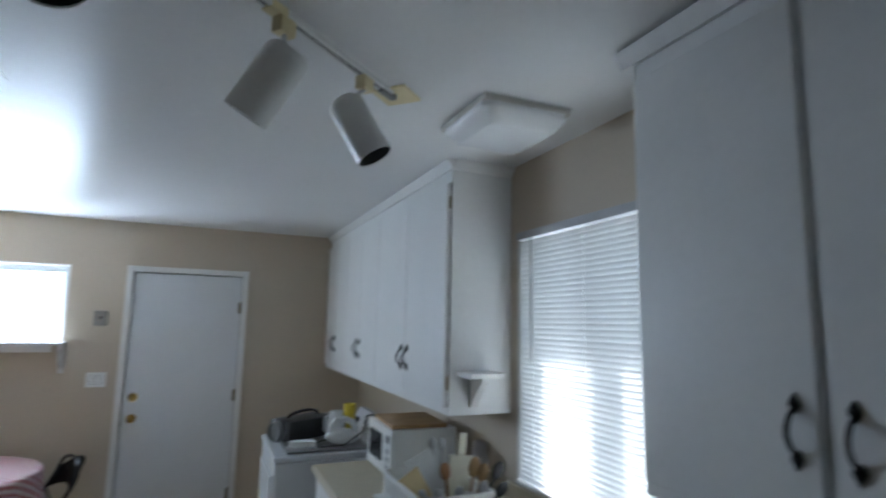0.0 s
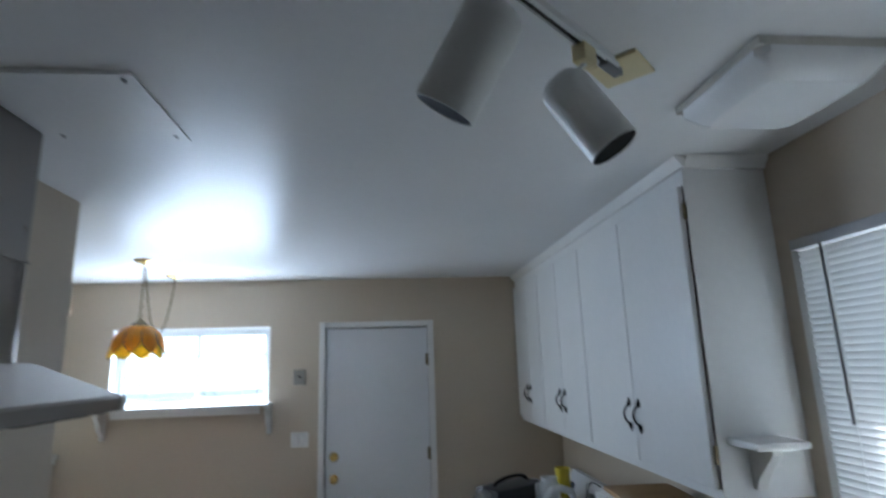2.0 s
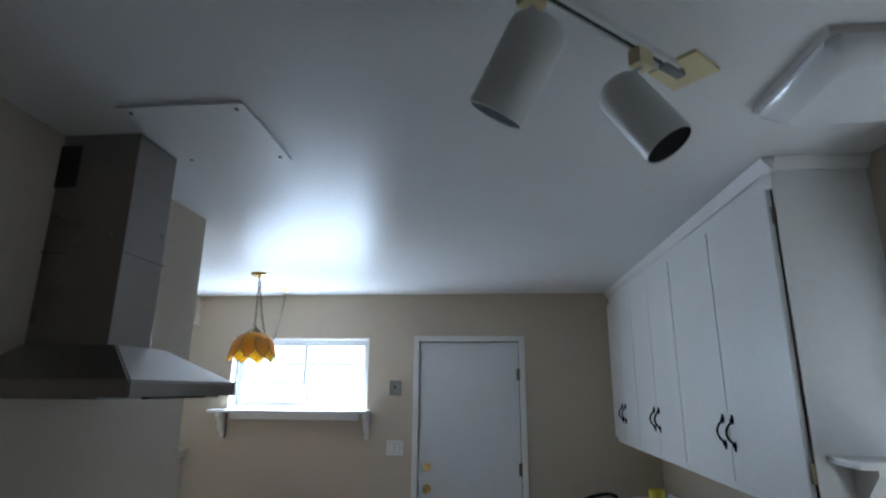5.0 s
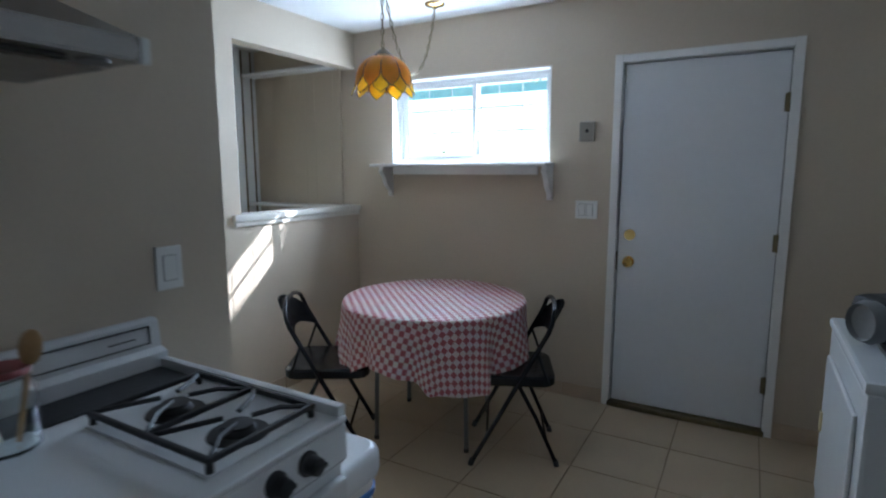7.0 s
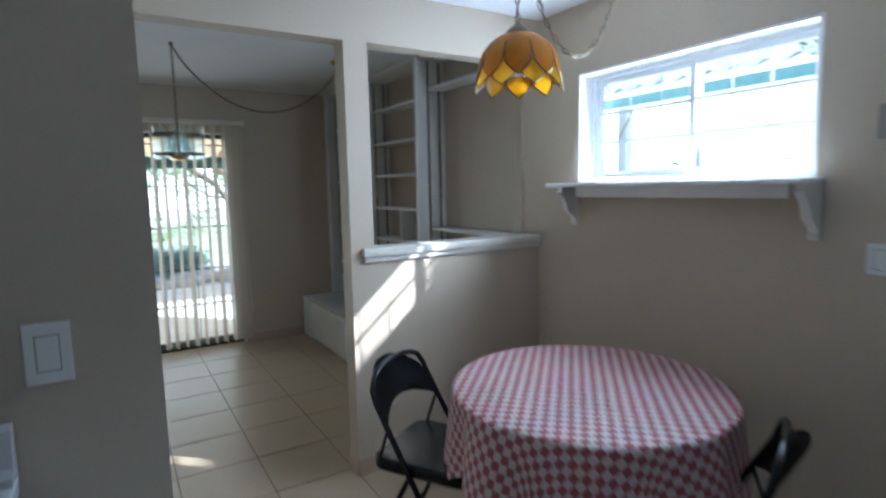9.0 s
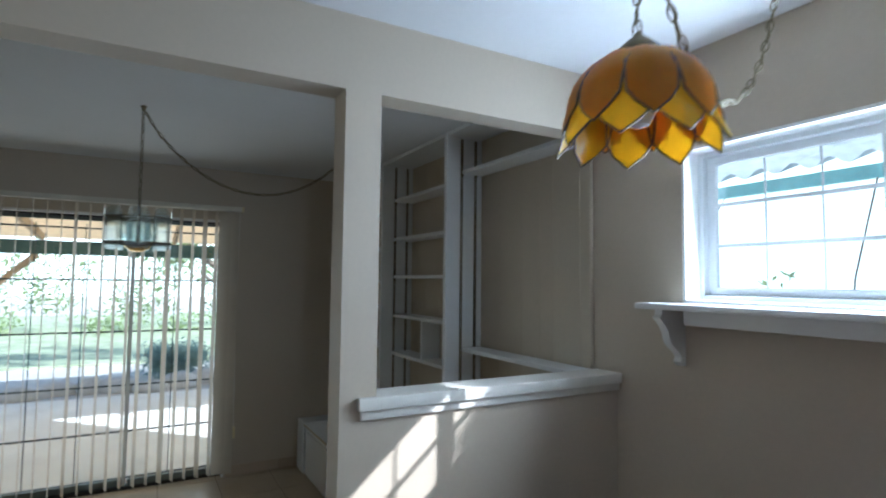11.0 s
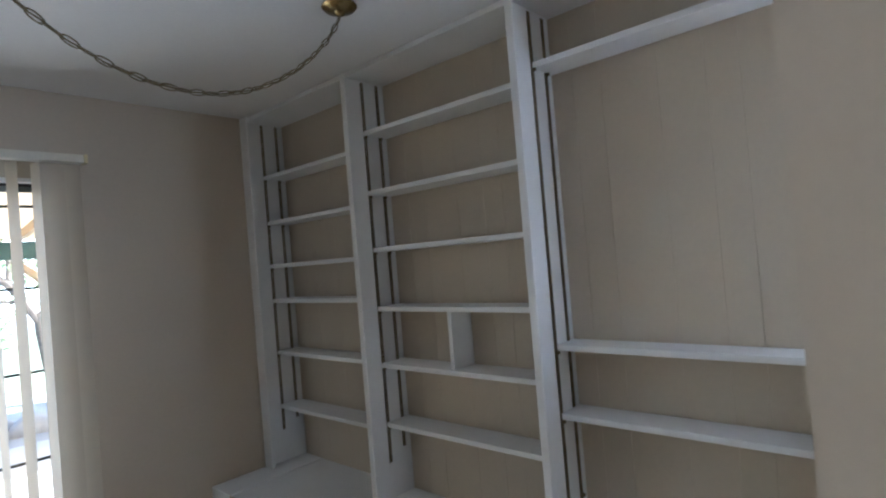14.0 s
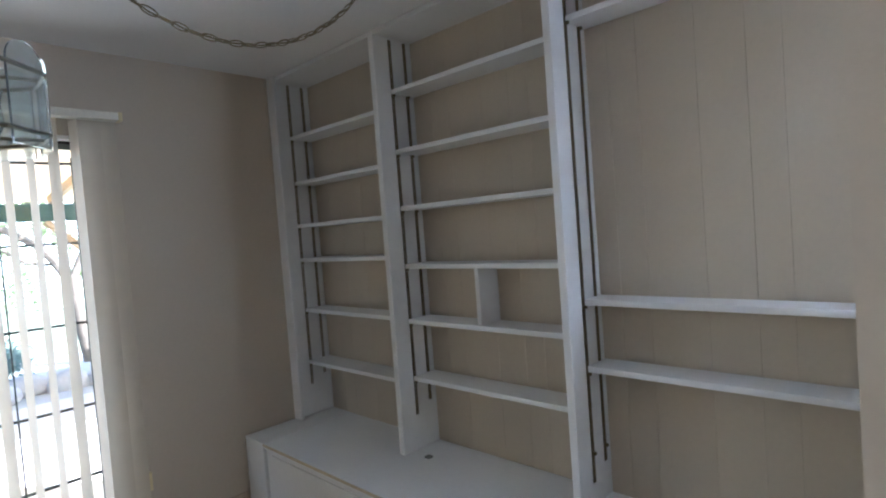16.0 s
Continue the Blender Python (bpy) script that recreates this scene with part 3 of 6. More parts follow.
for yy in (1.12, 1.45, 1.79):
    part("ladder_cord", cube(EX - 0.0385, EX - 0.0375, yy - 0.001, yy + 0.001, 1.016, 2.065), PLASTIC, blind)
bm = bmesh.new()
rod(bm, (EX - 0.052, 1.79, 2.065), (EX - 0.056, 1.78, 1.53), 0.0045, 6)
part("wand", bm, GREYP, blind, "thin clear grey tilt wand")

# counter and base cabinets
top = solid("countertop", bmesh.new(), LAMINATE, "cream laminate kitchen countertop with rounded edge", "countertop", (1.0, 1.0, 0.87))
bmesh_top = prism(bmesh.new(), [(0.582, 0.872), (0.575, 0.882), (0.575, 0.902), (0.583, 0.912), (EX - 0.001, 0.912), (EX - 0.001, 0.872)], "y", -1.2, 2.885)
top.data = mesh_of("countertop", bmesh_top, LAMINATE, (1.0, 1.0, 0.87), 40)
bs = solid("backsplash", cube(EX - 0.018, EX - 0.001, -1.2, 2.84, 0.913, 0.985, 0.004), LAMINATE, "cream laminate backsplash strip along the wall", "backsplash", (EX, 1.0, 0.913), kind="structure")
yb = [2.86, 2.43, 1.95, 1.05, 0.4, -0.3, -1.2]
for b, a in zip(yb, yb[1:]):
    c = thing("base_cabinet", (1.0, (a + b) / 2, 0), "white painted base cabinet with drawer under the counter", "cabinet", "kitchen base cabinets")
    part("body", cube(0.615, EX - 0.002, a + 0.0005, b - 0.0005, 0.09, 0.871), WHITE, c)
    # Toe kick coloured near-black for the shade under the cabinet.
    part("toe_kick", cube(0.67, EX - 0.002, a + 0.001, b - 0.001, 0.0, 0.0895), RECESS_SHADE, c)
    dr = part("drawer", cube(0.596, 0.614, a + 0.02, b - 0.02, 0.70, 0.855, 0.004), WHITE, c)
    hb = bmesh.new()
    pipe(hb, [(0.590 - 0.022 * math.sin(math.pi * k / 8), (a + b) / 2 - 0.04 + 0.08 * k / 8, 0.775) for k in range(9)], 0.005)
    part("handle", hb, BLKPAINT, dr, "black iron bail handle")
    dd = part("door", cube(0.596, 0.614, a + 0.02, b - 0.02, 0.12, 0.685, 0.004), WHITE, c)
    part("handle", pull(b - 0.06, 0.60, 0.596), BLKPAINT, dd, "black iron bail handle")

# dryer
dry = thing("clothes_dryer", (0.8, 3.37, 0), "white enamel clothes dryer with slanted control panel", "dryer")
part("body", cube(0.448, 1.14, 3.025, 3.715, 0.02, 0.885, 0.012), ENAMEL, dry)
part("top", cube(0.440, 1.15, 3.02, 3.72, 0.886, 0.92, 0.012), ENAMEL, dry)
part("control_panel", prism(bmesh.new(), [(1.03, 0.921), (1.15, 0.921), (1.15, 1.07), (1.11, 1.075)], "y", 3.03, 3.71), ENAMEL, dry)
for yy in (3.15, 3.28, 3.6):
    bm = bmesh.new()
    rod(bm, (1.069, yy, 1.0), (1.045, yy, 1.012), 0.024, 16, 0.02)
    part("dial", bm, GREYP, dry)
part("front_door", cube(0.435, 0.4475, 3.10, 3.65, 0.30, 0.80, 0.006), ENAMEL, dry)
part("latch", cube(0.428, 0.4345, 3.60, 3.625, 0.53, 0.60, 0.003), YPLASTIC, dry, "yellowed plastic latch")
# Full-width near-black block imitates the shade under the dryer.
part("foot", cube(0.48, 1.1, 3.05, 3.69, 0.0, 0.02), RECESS_SHADE, dry)

# things on the dryer
mt = solid("baking_tray", cube(0.52, 1.0, 3.06, 3.60, 0.921, 0.934, 0.005), GREYP, "dark grey baking tray lying on the dryer", "tray", (0.76, 3.33, 0.921))
rad = thing("radio", (0.62, 3.46, 0.934), "black portable radio with silver speaker end and handle", "radio")
bm = cube(-0.10, 0.10, -0.19, 0.19, 0, 0.135, 0.035)
part("body", turn(bm, pose(0.66, 3.45, 0.935, 0, 0, -58)), mat("black_plastic", (0.02, 0.021, 0.024), 0.4, vary=0.2), rad)
for s in (-1, 1):
    bm = lathe(bmesh.new(), (0, 0, 0), [(0.062, 0), (0.066, 0.02), (0.055, 0.045), (0.05, 0.03), (0.01, 0.025)], 20)
    turn(bm, pose(0.66, 3.45, 1.0, 0, 0, -58) @ pose(0, s * 0.185, 0, -90 * s, 0, 0))
    part("speaker", bm, SILVER if s > 0 else GREYP, rad, "silver ringed speaker" if s > 0 else "")
bm = bmesh.new()
pipe(bm, [(0.03 * math.sin(math.pi * k / 10), -0.14 + 0.28 * k / 10, 0.115 + 0.06 * math.sin(math.pi * k / 10) ** 0.4) for k in range(11)], 0.01)
part("handle", turn(bm, pose(0.66, 3.45, 0.935, 0, 0, -58)), BLKPAINT, rad)
part("tape_deck", turn(cube(-0.106, -0.098, -0.07, 0.07, 0.03, 0.10, 0.004), pose(0.66, 3.45, 0.935, 0, 0, -58)), GREYP, rad)
mix = thing("hand_mixer", (0.86, 3.2, 0.934), "white hand mixer lying with its grey cord", "mixer")
bm = bmesh.new()
bmesh.ops.create_uvsphere(bm, u_segments=20, v_segments=12, radius=1, matrix=pose(0.86, 3.17, 0.985, 0, 8, 25) @ Matrix.Diagonal((0.125, 0.062, 0.05, 1)))
part("body", bm, PLASTIC, mix)
bm = bmesh.new()
pipe(bm, [(0.78, 3.13, 1.0), (0.775, 3.125, 1.05), (0.81, 3.14, 1.085), (0.87, 3.175, 1.085), (0.93, 3.205, 1.06), (0.95, 3.215, 1.01)], 0.019, 10)
part("handle", bm, PLASTIC, mix)
bm = bmesh.new()
pipe(bm, [(0.95, 3.22, 1.0), (0.9, 3.3, 0.95), (0.75, 3.26, 0.945), (0.66, 3.16, 0.942), (0.72, 3.1, 0.942), (0.86, 3.09, 0.95), (0.97, 3.1, 1.02), (1.0, 3.14, 1.1), (1.05, 3.2, 1.10), (1.10, 3.22, 1.07)], 0.004, 6)
part("cord", bm, BLACK, mix)
pot = thing("kettle", (0.85, 3.38, 0.934), "small white enamel jug standing behind the mixer", "jug")
part("body", lathe(bmesh.new(), (0.87, 3.40, 0.935), [(0.05, 0), (0.058, 0.02), (0.06, 0.10), (0.045, 0.15), (0.048, 0.165), (0.042, 0.165), (0.04, 0.15), (0.05, 0.1), (0.045, 0.01)], 24), PLASTIC, pot)
bm = bmesh.new()
pipe(bm, [(0.82, 3.37, 1.08), (0.785, 3.35, 1.07), (0.785, 3.35, 0.99), (0.815, 3.37, 0.97)], 0.008)
part("handle", bm, PLASTIC, pot)
iron = thing("clothes_iron", (0.6, 3.16, 0.934), "white and silver clothes iron lying on tray", "iron")
part("soleplate", prism(bmesh.new(), [(0.52, 3.16), (0.57, 3.11), (0.70, 3.10), (0.70, 3.21), (0.57, 3.20)], "z", 0.935, 0.945), SILVER, iron)
part("body", prism(bmesh.new(), [(0.54, 3.16), (0.58, 3.125), (0.69, 3.115), (0.69, 3.195), (0.58, 3.19)], "z", 0.945, 0.975), PLASTIC, iron)
sponge = solid("yellow_cup", lathe(bmesh.new(), (0.97, 3.46, 0.934), [(0.03, 0), (0.04, 0.07), (0.042, 0.20), (0.036, 0.20), (0.03, 0.02)], 16), mat("yellow_plastic", (0.75, 0.60, 0.05), 0.4), "yellow plastic cup standing by the panel", "cup", (0.97, 3.46, 0.934))

for ob in (dry, mt, rad, mix, pot, iron, sponge):
    ob.location += Vector((-0.045, 0.045, 0))

# microwave with board
mw = thing("microwave", (1.05, 2.6, 0.912), "white microwave oven on the counter with a board on top", "microwave")
MX, MY0, MY1, MZ0, MZ1 = 0.875, 2.45, 2.86, 0.922, 1.150
part("case", cube(MX + 0.02, 1.23, MY0, MY1, MZ0, MZ1, 0.006), PLASTIC, mw)
dm = part("door", cube(MX, MX + 0.0195, MY0 + 0.105, MY1, MZ0, MZ1, 0.006), PLASTIC, mw)
part("window", cube(MX - 0.002, MX + 0.004, MY0 + 0.145, MY1 - 0.05, MZ0 + 0.05, MZ1 - 0.04, 0.008), mat("dark_glass", (0.025, 0.027, 0.03), 0.12), dm, "dark tinted glass window")
part("control_panel", cube(MX, MX + 0.0195, MY0, MY0 + 0.103, MZ0, MZ1, 0.006), PLASTIC, mw)
part("display", cube(MX - 0.002, MX + 0.004, MY0 + 0.02, MY0 + 0.085, MZ1 - 0.07, MZ1 - 0.035, 0.002), GREYP, mw)
for i in range(3):
    for j in range(2):
        part("button", cube(MX - 0.002, MX + 0.003, MY0 + 0.022 + 0.034 * j, MY0 + 0.05 + 0.034 * j, MZ0 + 0.03 + 0.038 * i, MZ0 + 0.055 + 0.038 * i, 0.002), mat("pale_grey_button", (0.45, 0.45, 0.45), 0.5) if (i, j) == (0, 0) else bpy.data.materials["pale_grey_button"], mw)
for fx in (0.92, 1.19):
    for fy in (MY0 + 0.04, MY1 - 0.04):
        part("foot", rod(bmesh.new(), (fx, fy, 0.9125), (fx, fy, 0.923), 0.012, 10), BLACK, mw)
bd = solid("cutting_board", turn(cube(-0.15, 0.15, -0.19, 0.19, 0, 0.02, 0.006), pose(1.045, 2.65, 1.151, 0, 0, -4)), WOOD, "oak cutting board lying on top of the microwave", "cutting board", (1.045, 2.65, 1.151))
ep = thing("wire_rack", (1.3, 2.3, 0.912), "chromed folded wire rack leaning behind the microwave", "rack")
for k in range(5):
    bm = bmesh.new()
    yy = 2.24 + 0.022 * k
    pipe(bm, [(1.24, yy, 0.913), (1.26, yy, 1.0), (1.275, yy, 1.1), (1.30, yy + 0.01, 1.105), (1.31, yy + 0.01, 1.0), (1.30, yy + 0.01, 0.913)], 0.005, 6)
    part("wire", bm, SILVER, ep)

# dish rack with its contents
rk = thing("dish_rack", (1.0, 1.75, 0.912), "white plastic dish drainer basket full of utensils", "dish rack")
RX0, RX1, RY0, RY1 = 0.765, 1.075, 1.755, 2.20
part("tray", cube(RX0 - 0.035, RX1 + 0.03, RY0 - 0.03, RY1 + 0.04, 0.913, 0.928, 0.006), PLASTIC, rk)
bm = bmesh.new()
for x in (RX0, RX1):
    box(bm, x - 0.006, x + 0.006, RY0, RY1, 1.018, 1.038, 0.003)
    box(bm, x - 0.004, x + 0.004, RY0, RY1, 0.94, 0.955, 0.002)
for y in (RY0, RY1):
    box(bm, RX0 + 0.006, RX1 - 0.006, y - 0.006, y + 0.006, 1.018, 1.038, 0.003)
    box(bm, RX0 + 0.004, RX1 - 0.004, y - 0.004, y + 0.004, 0.94, 0.955, 0.002)
part("rim", bm, PLASTIC, rk)
part("base", cube(RX0, RX1, RY0, RY1, 0.929, 0.9395), PLASTIC, rk)
for k in range(10):
    y = RY0 + 0.022 + (RY1 - RY0 - 0.044) * k / 9
    for x in (RX0, RX1):
        part("bar", cube(x - 0.003, x + 0.003, y - 0.011, y + 0.011, 0.955, 1.018), PLASTIC, rk)
part("end_panel", cube(RX0 + 0.004, RX1 - 0.004, RY0 - 0.003, RY0 + 0.003, 0.955, 1.018), PLASTIC, rk)
part("end_panel", cube(RX0 + 0.004, RX1 - 0.004, RY1 - 0.003, RY1 + 0.003, 0.955, 1.018), PLASTIC, rk)


def board(name, w, h, t, m, material, label, cat, hole=False):
    bm = cube(-w / 2, w / 2, -t / 2, t / 2, 0, h, min(t * 0.4, 0.004))
    if hole:
        box(bm, -0.018, 0.018, -t / 2, t / 2, h, h + 0.09, 0.004)
    return solid_at(name, bm, material, label, cat, m)


def solid_at(name, bm, material, label, cat, m, group=""):
    ob = solid(name, bm, material, label, cat, group=group)
    ob.matrix_basis = m
    return ob


board("plastic_board", 0.13, 0.20, 0.008, pose(0.945, 2.03, 0.945, -8, -24, 5), mat("milky_plastic", (0.72, 0.74, 0.74), 0.4), "milky white plastic board in the dish rack", "cutting board")
board("plastic_board", 0.13, 0.19, 0.008, pose(0.980, 2.07, 0.945, -10, -19, 5), bpy.data.materials["milky_plastic"], "milky white plastic board in the dish rack", "cutting board")
board("small_board", 0.10, 0.14, 0.010, pose(0.875, 2.00, 0.945, -6, -30, 8), mat("pale_maple", (0.62, 0.50, 0.26), 0.5), "pale wooden board standing in the dish rack", "cutting board")
board("paddle_board", 0.112, 0.185, 0.010, pose(1.015, 1.97, 0.945, -4, 7, 0), mat("cream_plastic", (0.70, 0.68, 0.55), 0.4), "cream paddle-shaped board with handle in the dish rack", "cutting board", True)


def spoon(name, m, material, label, length=0.26, bowl=0.03):
    bm = bmesh.new()
    rod(bm, (0, 0, 0), (0, 0, length), 0.005, 8, 0.006)
    bmesh.ops.create_uvsphere(bm, u_segments=12, v_segments=8, radius=1, matrix=Matrix.Translation((0, 0, length + bowl)) @ Matrix.Diagonal((bowl, 0.009, bowl * 1.5, 1)))
    return solid_at(name, bm, material, label, name.split("_")[-1], m, "utensils in the dish rack")


spoon("wooden_spoon", pose(0.960, 1.93, 0.945, -5, -6, 0), mat("brown_spoon_wood", (0.30, 0.15, 0.06), 0.5, vary=0.2), "brown wooden spoon in the dish rack", 0.11, 0.024)
spoon("wooden_spoon", pose(1.020, 1.88, 0.945, -4, 13, 0), WOOD, "oak wooden spoon in the dish rack", 0.13, 0.028)
spoon("wooden_spatula", pose(1.030, 1.85, 0.945, -6, 21, 0), WOOD, "oak wooden spatula in the dish rack", 0.12, 0.026)
spoon("metal_spoon", pose(0.930, 1.86, 0.95, 25, -40, 0), SILVER, "steel spoon in the dish rack", 0.10, 0.02)
spoon("metal_spoon", pose(0.960, 1.84, 0.95, 30, -15, 0), SILVER, "steel spoon in the dish rack", 0.09, 0.02)
spoon("metal_spoon", pose(1.000, 1.82, 0.95, 20, 20, 0), SILVER, "steel spoon in the dish rack", 0.10, 0.018)
spoon("metal_fork", pose(0.900, 1.90, 0.95, 15, -48, 0), SILVER, "steel fork in the dish rack", 0.10, 0.014)
spoon("black_ladle", pose(1.030, 1.81, 0.945, 0, 30, 0), mat("black_nylon", (0.03, 0.03, 0.033), 0.45), "black nylon ladle in the dish rack", 0.15, 0.027)
spoon("black_spatula", pose(1.020, 1.79, 0.945, 6, 47, 0), bpy.data.materials["black_nylon"], "black nylon spatula in the dish rack", 0.11, 0.024)
spoon("metal_fork", pose(0.955, 2.06, 0.945, -6, -3, 0), SILVER, "steel serving fork standing in the dish rack", 0.20, 0.017)
spoon("metal_spoon", pose(0.985, 2.07, 0.945, -5, 2, 0), SILVER, "long steel serving spoon standing in the dish rack", 0.19, 0.019)
solid("cup", lathe(bmesh.new(), (0.98, 1.82, 0.940), [(0.028, 0), (0.036, 0.08), (0.032, 0.08), (0.024, 0.006)], 20), PLASTIC, "white cup standing in the dish rack", "cup", (0.98, 1.82, 0.940))

# ---- ceiling fittings ----
fl = thing("ceiling_light", (0.95, 1.485, H), "square white glass flush ceiling light", "ceiling light")
part("mount", cube(0.778, 1.122, 1.305, 1.665, H - 0.022, H - 0.001, 0.003), mat("aged_white_metal", (0.55, 0.53, 0.48), 0.5), fl)
bm = bmesh.new()
rings = []
for s, z in ((1.0, H - 0.022), (1.0, H - 0.04), (0.80, H - 0.078), (0.72, H - 0.084)):
    rings.append([bm.verts.new((0.95 + 0.169 * s * a, 1.485 + 0.177 * s * b, z)) for a, b in ((-1, -0.86), (-0.86, -1), (0.86, -1), (1, -0.86), (1, 0.86), (0.86, 1), (-0.86, 1), (-1, 0.86))])
for A, B in zip(rings, rings[1:]):
    for k in range(8):
        bm.faces.new((A[k], A[(k + 1) % 8], B[(k + 1) % 8], B[k]))
bm.faces.new(rings[-1])
part("shade", bm, MILK, fl, "white pillow-shaped glass shade", 50)

tr = thing("track_light", (0.2, 1.16, H), "white ceiling track with three cylinder spotlights", "track light")
ta, tb = Vector((-0.90, 0.262, H - 0.011)), Vector((0.49, 1.432, H - 0.011))
tdir = (tb - ta).normalized()
tang = math.degrees(math.atan2(tdir.y, tdir.x))
L = (tb - ta).length
mtr = pose(ta.x, ta.y, H, 0, 0, tang)
bm = bmesh.new()
box(bm, 0, L, -0.018, -0.007, -0.02, -0.001)
box(bm, 0, L, 0.007, 0.018, -0.02, -0.001)
box(bm, 0, L, -0.007, 0.007, -0.008, -0.001)
part("track", turn(bm, mtr), PLASTIC, tr)
# Slot filled with near-black in place of its own shade.
part("track_slot", turn(cube(0.001, L - 0.001, -0.0068, 0.0068, -0.014, -0.0082), mtr), RECESS_SHADE, tr)
part("joiner", turn(cube(L * 0.70, L * 0.73, -0.0185, 0.0185, -0.022, -0.0005, 0.002), mtr), YPLASTIC, tr)
bm = turn(cube(-0.062, 0.062, -0.062, 0.062, -0.010, -0.001, 0.003), pose(0.523, 1.457, H, 0, 0, tang + 4))
part("feed_cover", bm, YPLASTIC, tr, "yellowed plastic feed cover")
part("feed_socket", turn(cube(L - 0.05, L + 0.03, -0.012, 0.012, -0.028, -0.0105, 0.003), mtr), GREYP, tr)


def spot(along, aim, length=0.17, r=0.055, hang=0.10, lean=(0, 0, 0)):
    base = Vector(ta) + tdir * along
    p = Vector((base.x, base.y, H - 0.02))
    part("adapter", turn(cube(-0.026, 0.026, -0.017, 0.017, -0.062, -0.0205, 0.004), pose(base.x, base.y, H, 0, 0, tang)), YPLASTIC, tr, "yellowed plastic track adapter")
    q = p + Vector((0, 0, -hang)) + Vector(lean)
    part("stem", rod(bmesh.new(), p + Vector((0, 0, -0.04)), q + Vector((0, 0, 0.0)), 0.006, 8), PLASTIC, tr)
    a = Vector(aim).normalized()
    m = Matrix.Translation(q + a * -0.015 + Vector((0, 0, -0.02))) @ a.to_track_quat("Z", "Y").to_matrix().to_4x4()
    bm = lathe(bmesh.new(), (0, 0, 0), [(0.001, -0.012), (r * 0.75, -0.008), (r * 0.96, 0.006), (r, 0.02), (r, length), (r * 0.95, length), (r * 0.92, 0.06), (0.001, 0.05)], 32)
    can = part("can", turn(bm, m), PLASTIC, tr, "white cylinder spotlight can")
    bm = lathe(bmesh.new(), (0, 0, 0), [(r * 0.945, length - 0.002), (r * 0.915, length - 0.004), (r * 0.90, 0.065), (0.02, 0.062), (0.02, 0.07), (r * 0.88, 0.07), (r * 0.90, length - 0.004)], 32)
    part("baffle", turn(bm, m), CANBLACK, can, "black inner baffle")
    bm = lathe(bmesh.new(), (0, 0, 0), [(0.02, 0.062), (0.022, 0.08), (0.04, 0.10), (0.042, 0.115), (0.03, 0.125), (0.001, 0.128)], 20)
    part("bulb", turn(bm, m), mat("frosted_bulb", (0.35, 0.33, 0.30), 0.3) if "frosted_bulb" not in bpy.data.materials else bpy.data.materials["frosted_bulb"], can)


spot((Vector((-0.272, 0.783, 0)) - Vector((ta.x, ta.y, 0))).length, (0.022, -0.080, -0.105), 0.17, 0.060, 0.105)
spot((Vector((0.120, 1.119, 0)) - Vector((ta.x, ta.y, 0))).length, (-0.085, 0.05, -0.149), 0.19, 0.058, 0.08, (0.01, 0.0, 0.0))
spot((Vector((0.385, 1.344, 0)) - Vector((ta.x, ta.y, 0))).length, (0.078, -0.035, -0.145), 0.19, 0.055, 0.085, (-0.05, 0.0, 0.0))

cp = thing("ceiling_cover_plate", (-0.845, 1.72, H), "white screwed metal cover plate on the ceiling", "cover plate")
part("plate", cube(-1.035, -0.655, 1.522, 1.912, H - 0.007, H - 0.001, 0.002), WHITE, cp)
for sx in (-1.005, -0.685):
    for sy in (1.552, 1.882):
        part("screw", rod(bmesh.new(), (sx, sy, H - 0.0065), (sx, sy, H - 0.010), 0.006, 10), GREYP, cp)

# ---- stove and hood ----
hd = thing("range_hood", (SX, 1.805, 1.63), "brushed steel chimney range hood above the stove", "range hood")
part("chimney", cube(SX + 0.001, -1.06, 1.685, 1.885, 1.775, H - 0.001, 0.004), STEEL, hd)
part("chimney_collar", cube(SX + 0.001, -1.055, 1.680, 1.890, 2.05, 2.055), STEEL, hd)
bm = bmesh.new()
h0, h1, hx = 1.50, 2.06, -0.85
rings = [[(SX + 0.001, h0), (hx, h0), (hx, h1), (SX + 0.001, h1)], [(SX + 0.001, h0), (hx, h0), (hx, h1), (SX + 0.001, h1)], [(SX + 0.001, 1.672), (-1.025, 1.672), (-1.025, 1.912), (SX + 0.001, 1.912)]]
vs = [[bm.verts.new((x, y, z)) for x, y in r] for r, z in zip(rings, (1.635, 1.675, 1.776))]
for A, B in zip(vs, vs[1:]):
    for k in range(4):
        bm.faces.new((A[k], A[(k + 1) % 4], B[(k + 1) % 4], B[k]))
bm.faces.new(vs[0][::-1])
bm.faces.new(vs[-1])
bmesh.ops.bevel(bm, geom=[e for e in bm.edges], offset=0.004, segments=2, affect="EDGES")
canopy = part("canopy", bm, STEEL, hd)
for a, b in ((1.53, 1.775), (1.795, 2.04)):
    part("filter", cube(SX + 0.06, hx - 0.10, a, b, 1.629, 1.636, 0.002), mat("filter_mesh", (0.30, 0.28, 0.25), 0.5, metal=0.8, vary=0.3, fine=300) if "filter_mesh" not in bpy.data.materials else bpy.data.materials["filter_mesh"], canopy, "greasy metal mesh filter")
part("control_strip", cube(hx - 0.055, hx - 0.035, 1.64, 1.94, 1.628, 1.6355), BLACK, canopy)
part("lamp_lens", rod(bmesh.new(), (hx - 0.05, 1.99, 1.636), (hx - 0.05, 1.99, 1.629), 0.028, 20), GREYP, canopy)
part("corner_cap", cube(hx - 0.012, hx + 0.004, h1 - 0.012, h1 + 0.004, 1.632, 1.678, 0.003), PLASTIC, canopy, "white plastic corner cap")
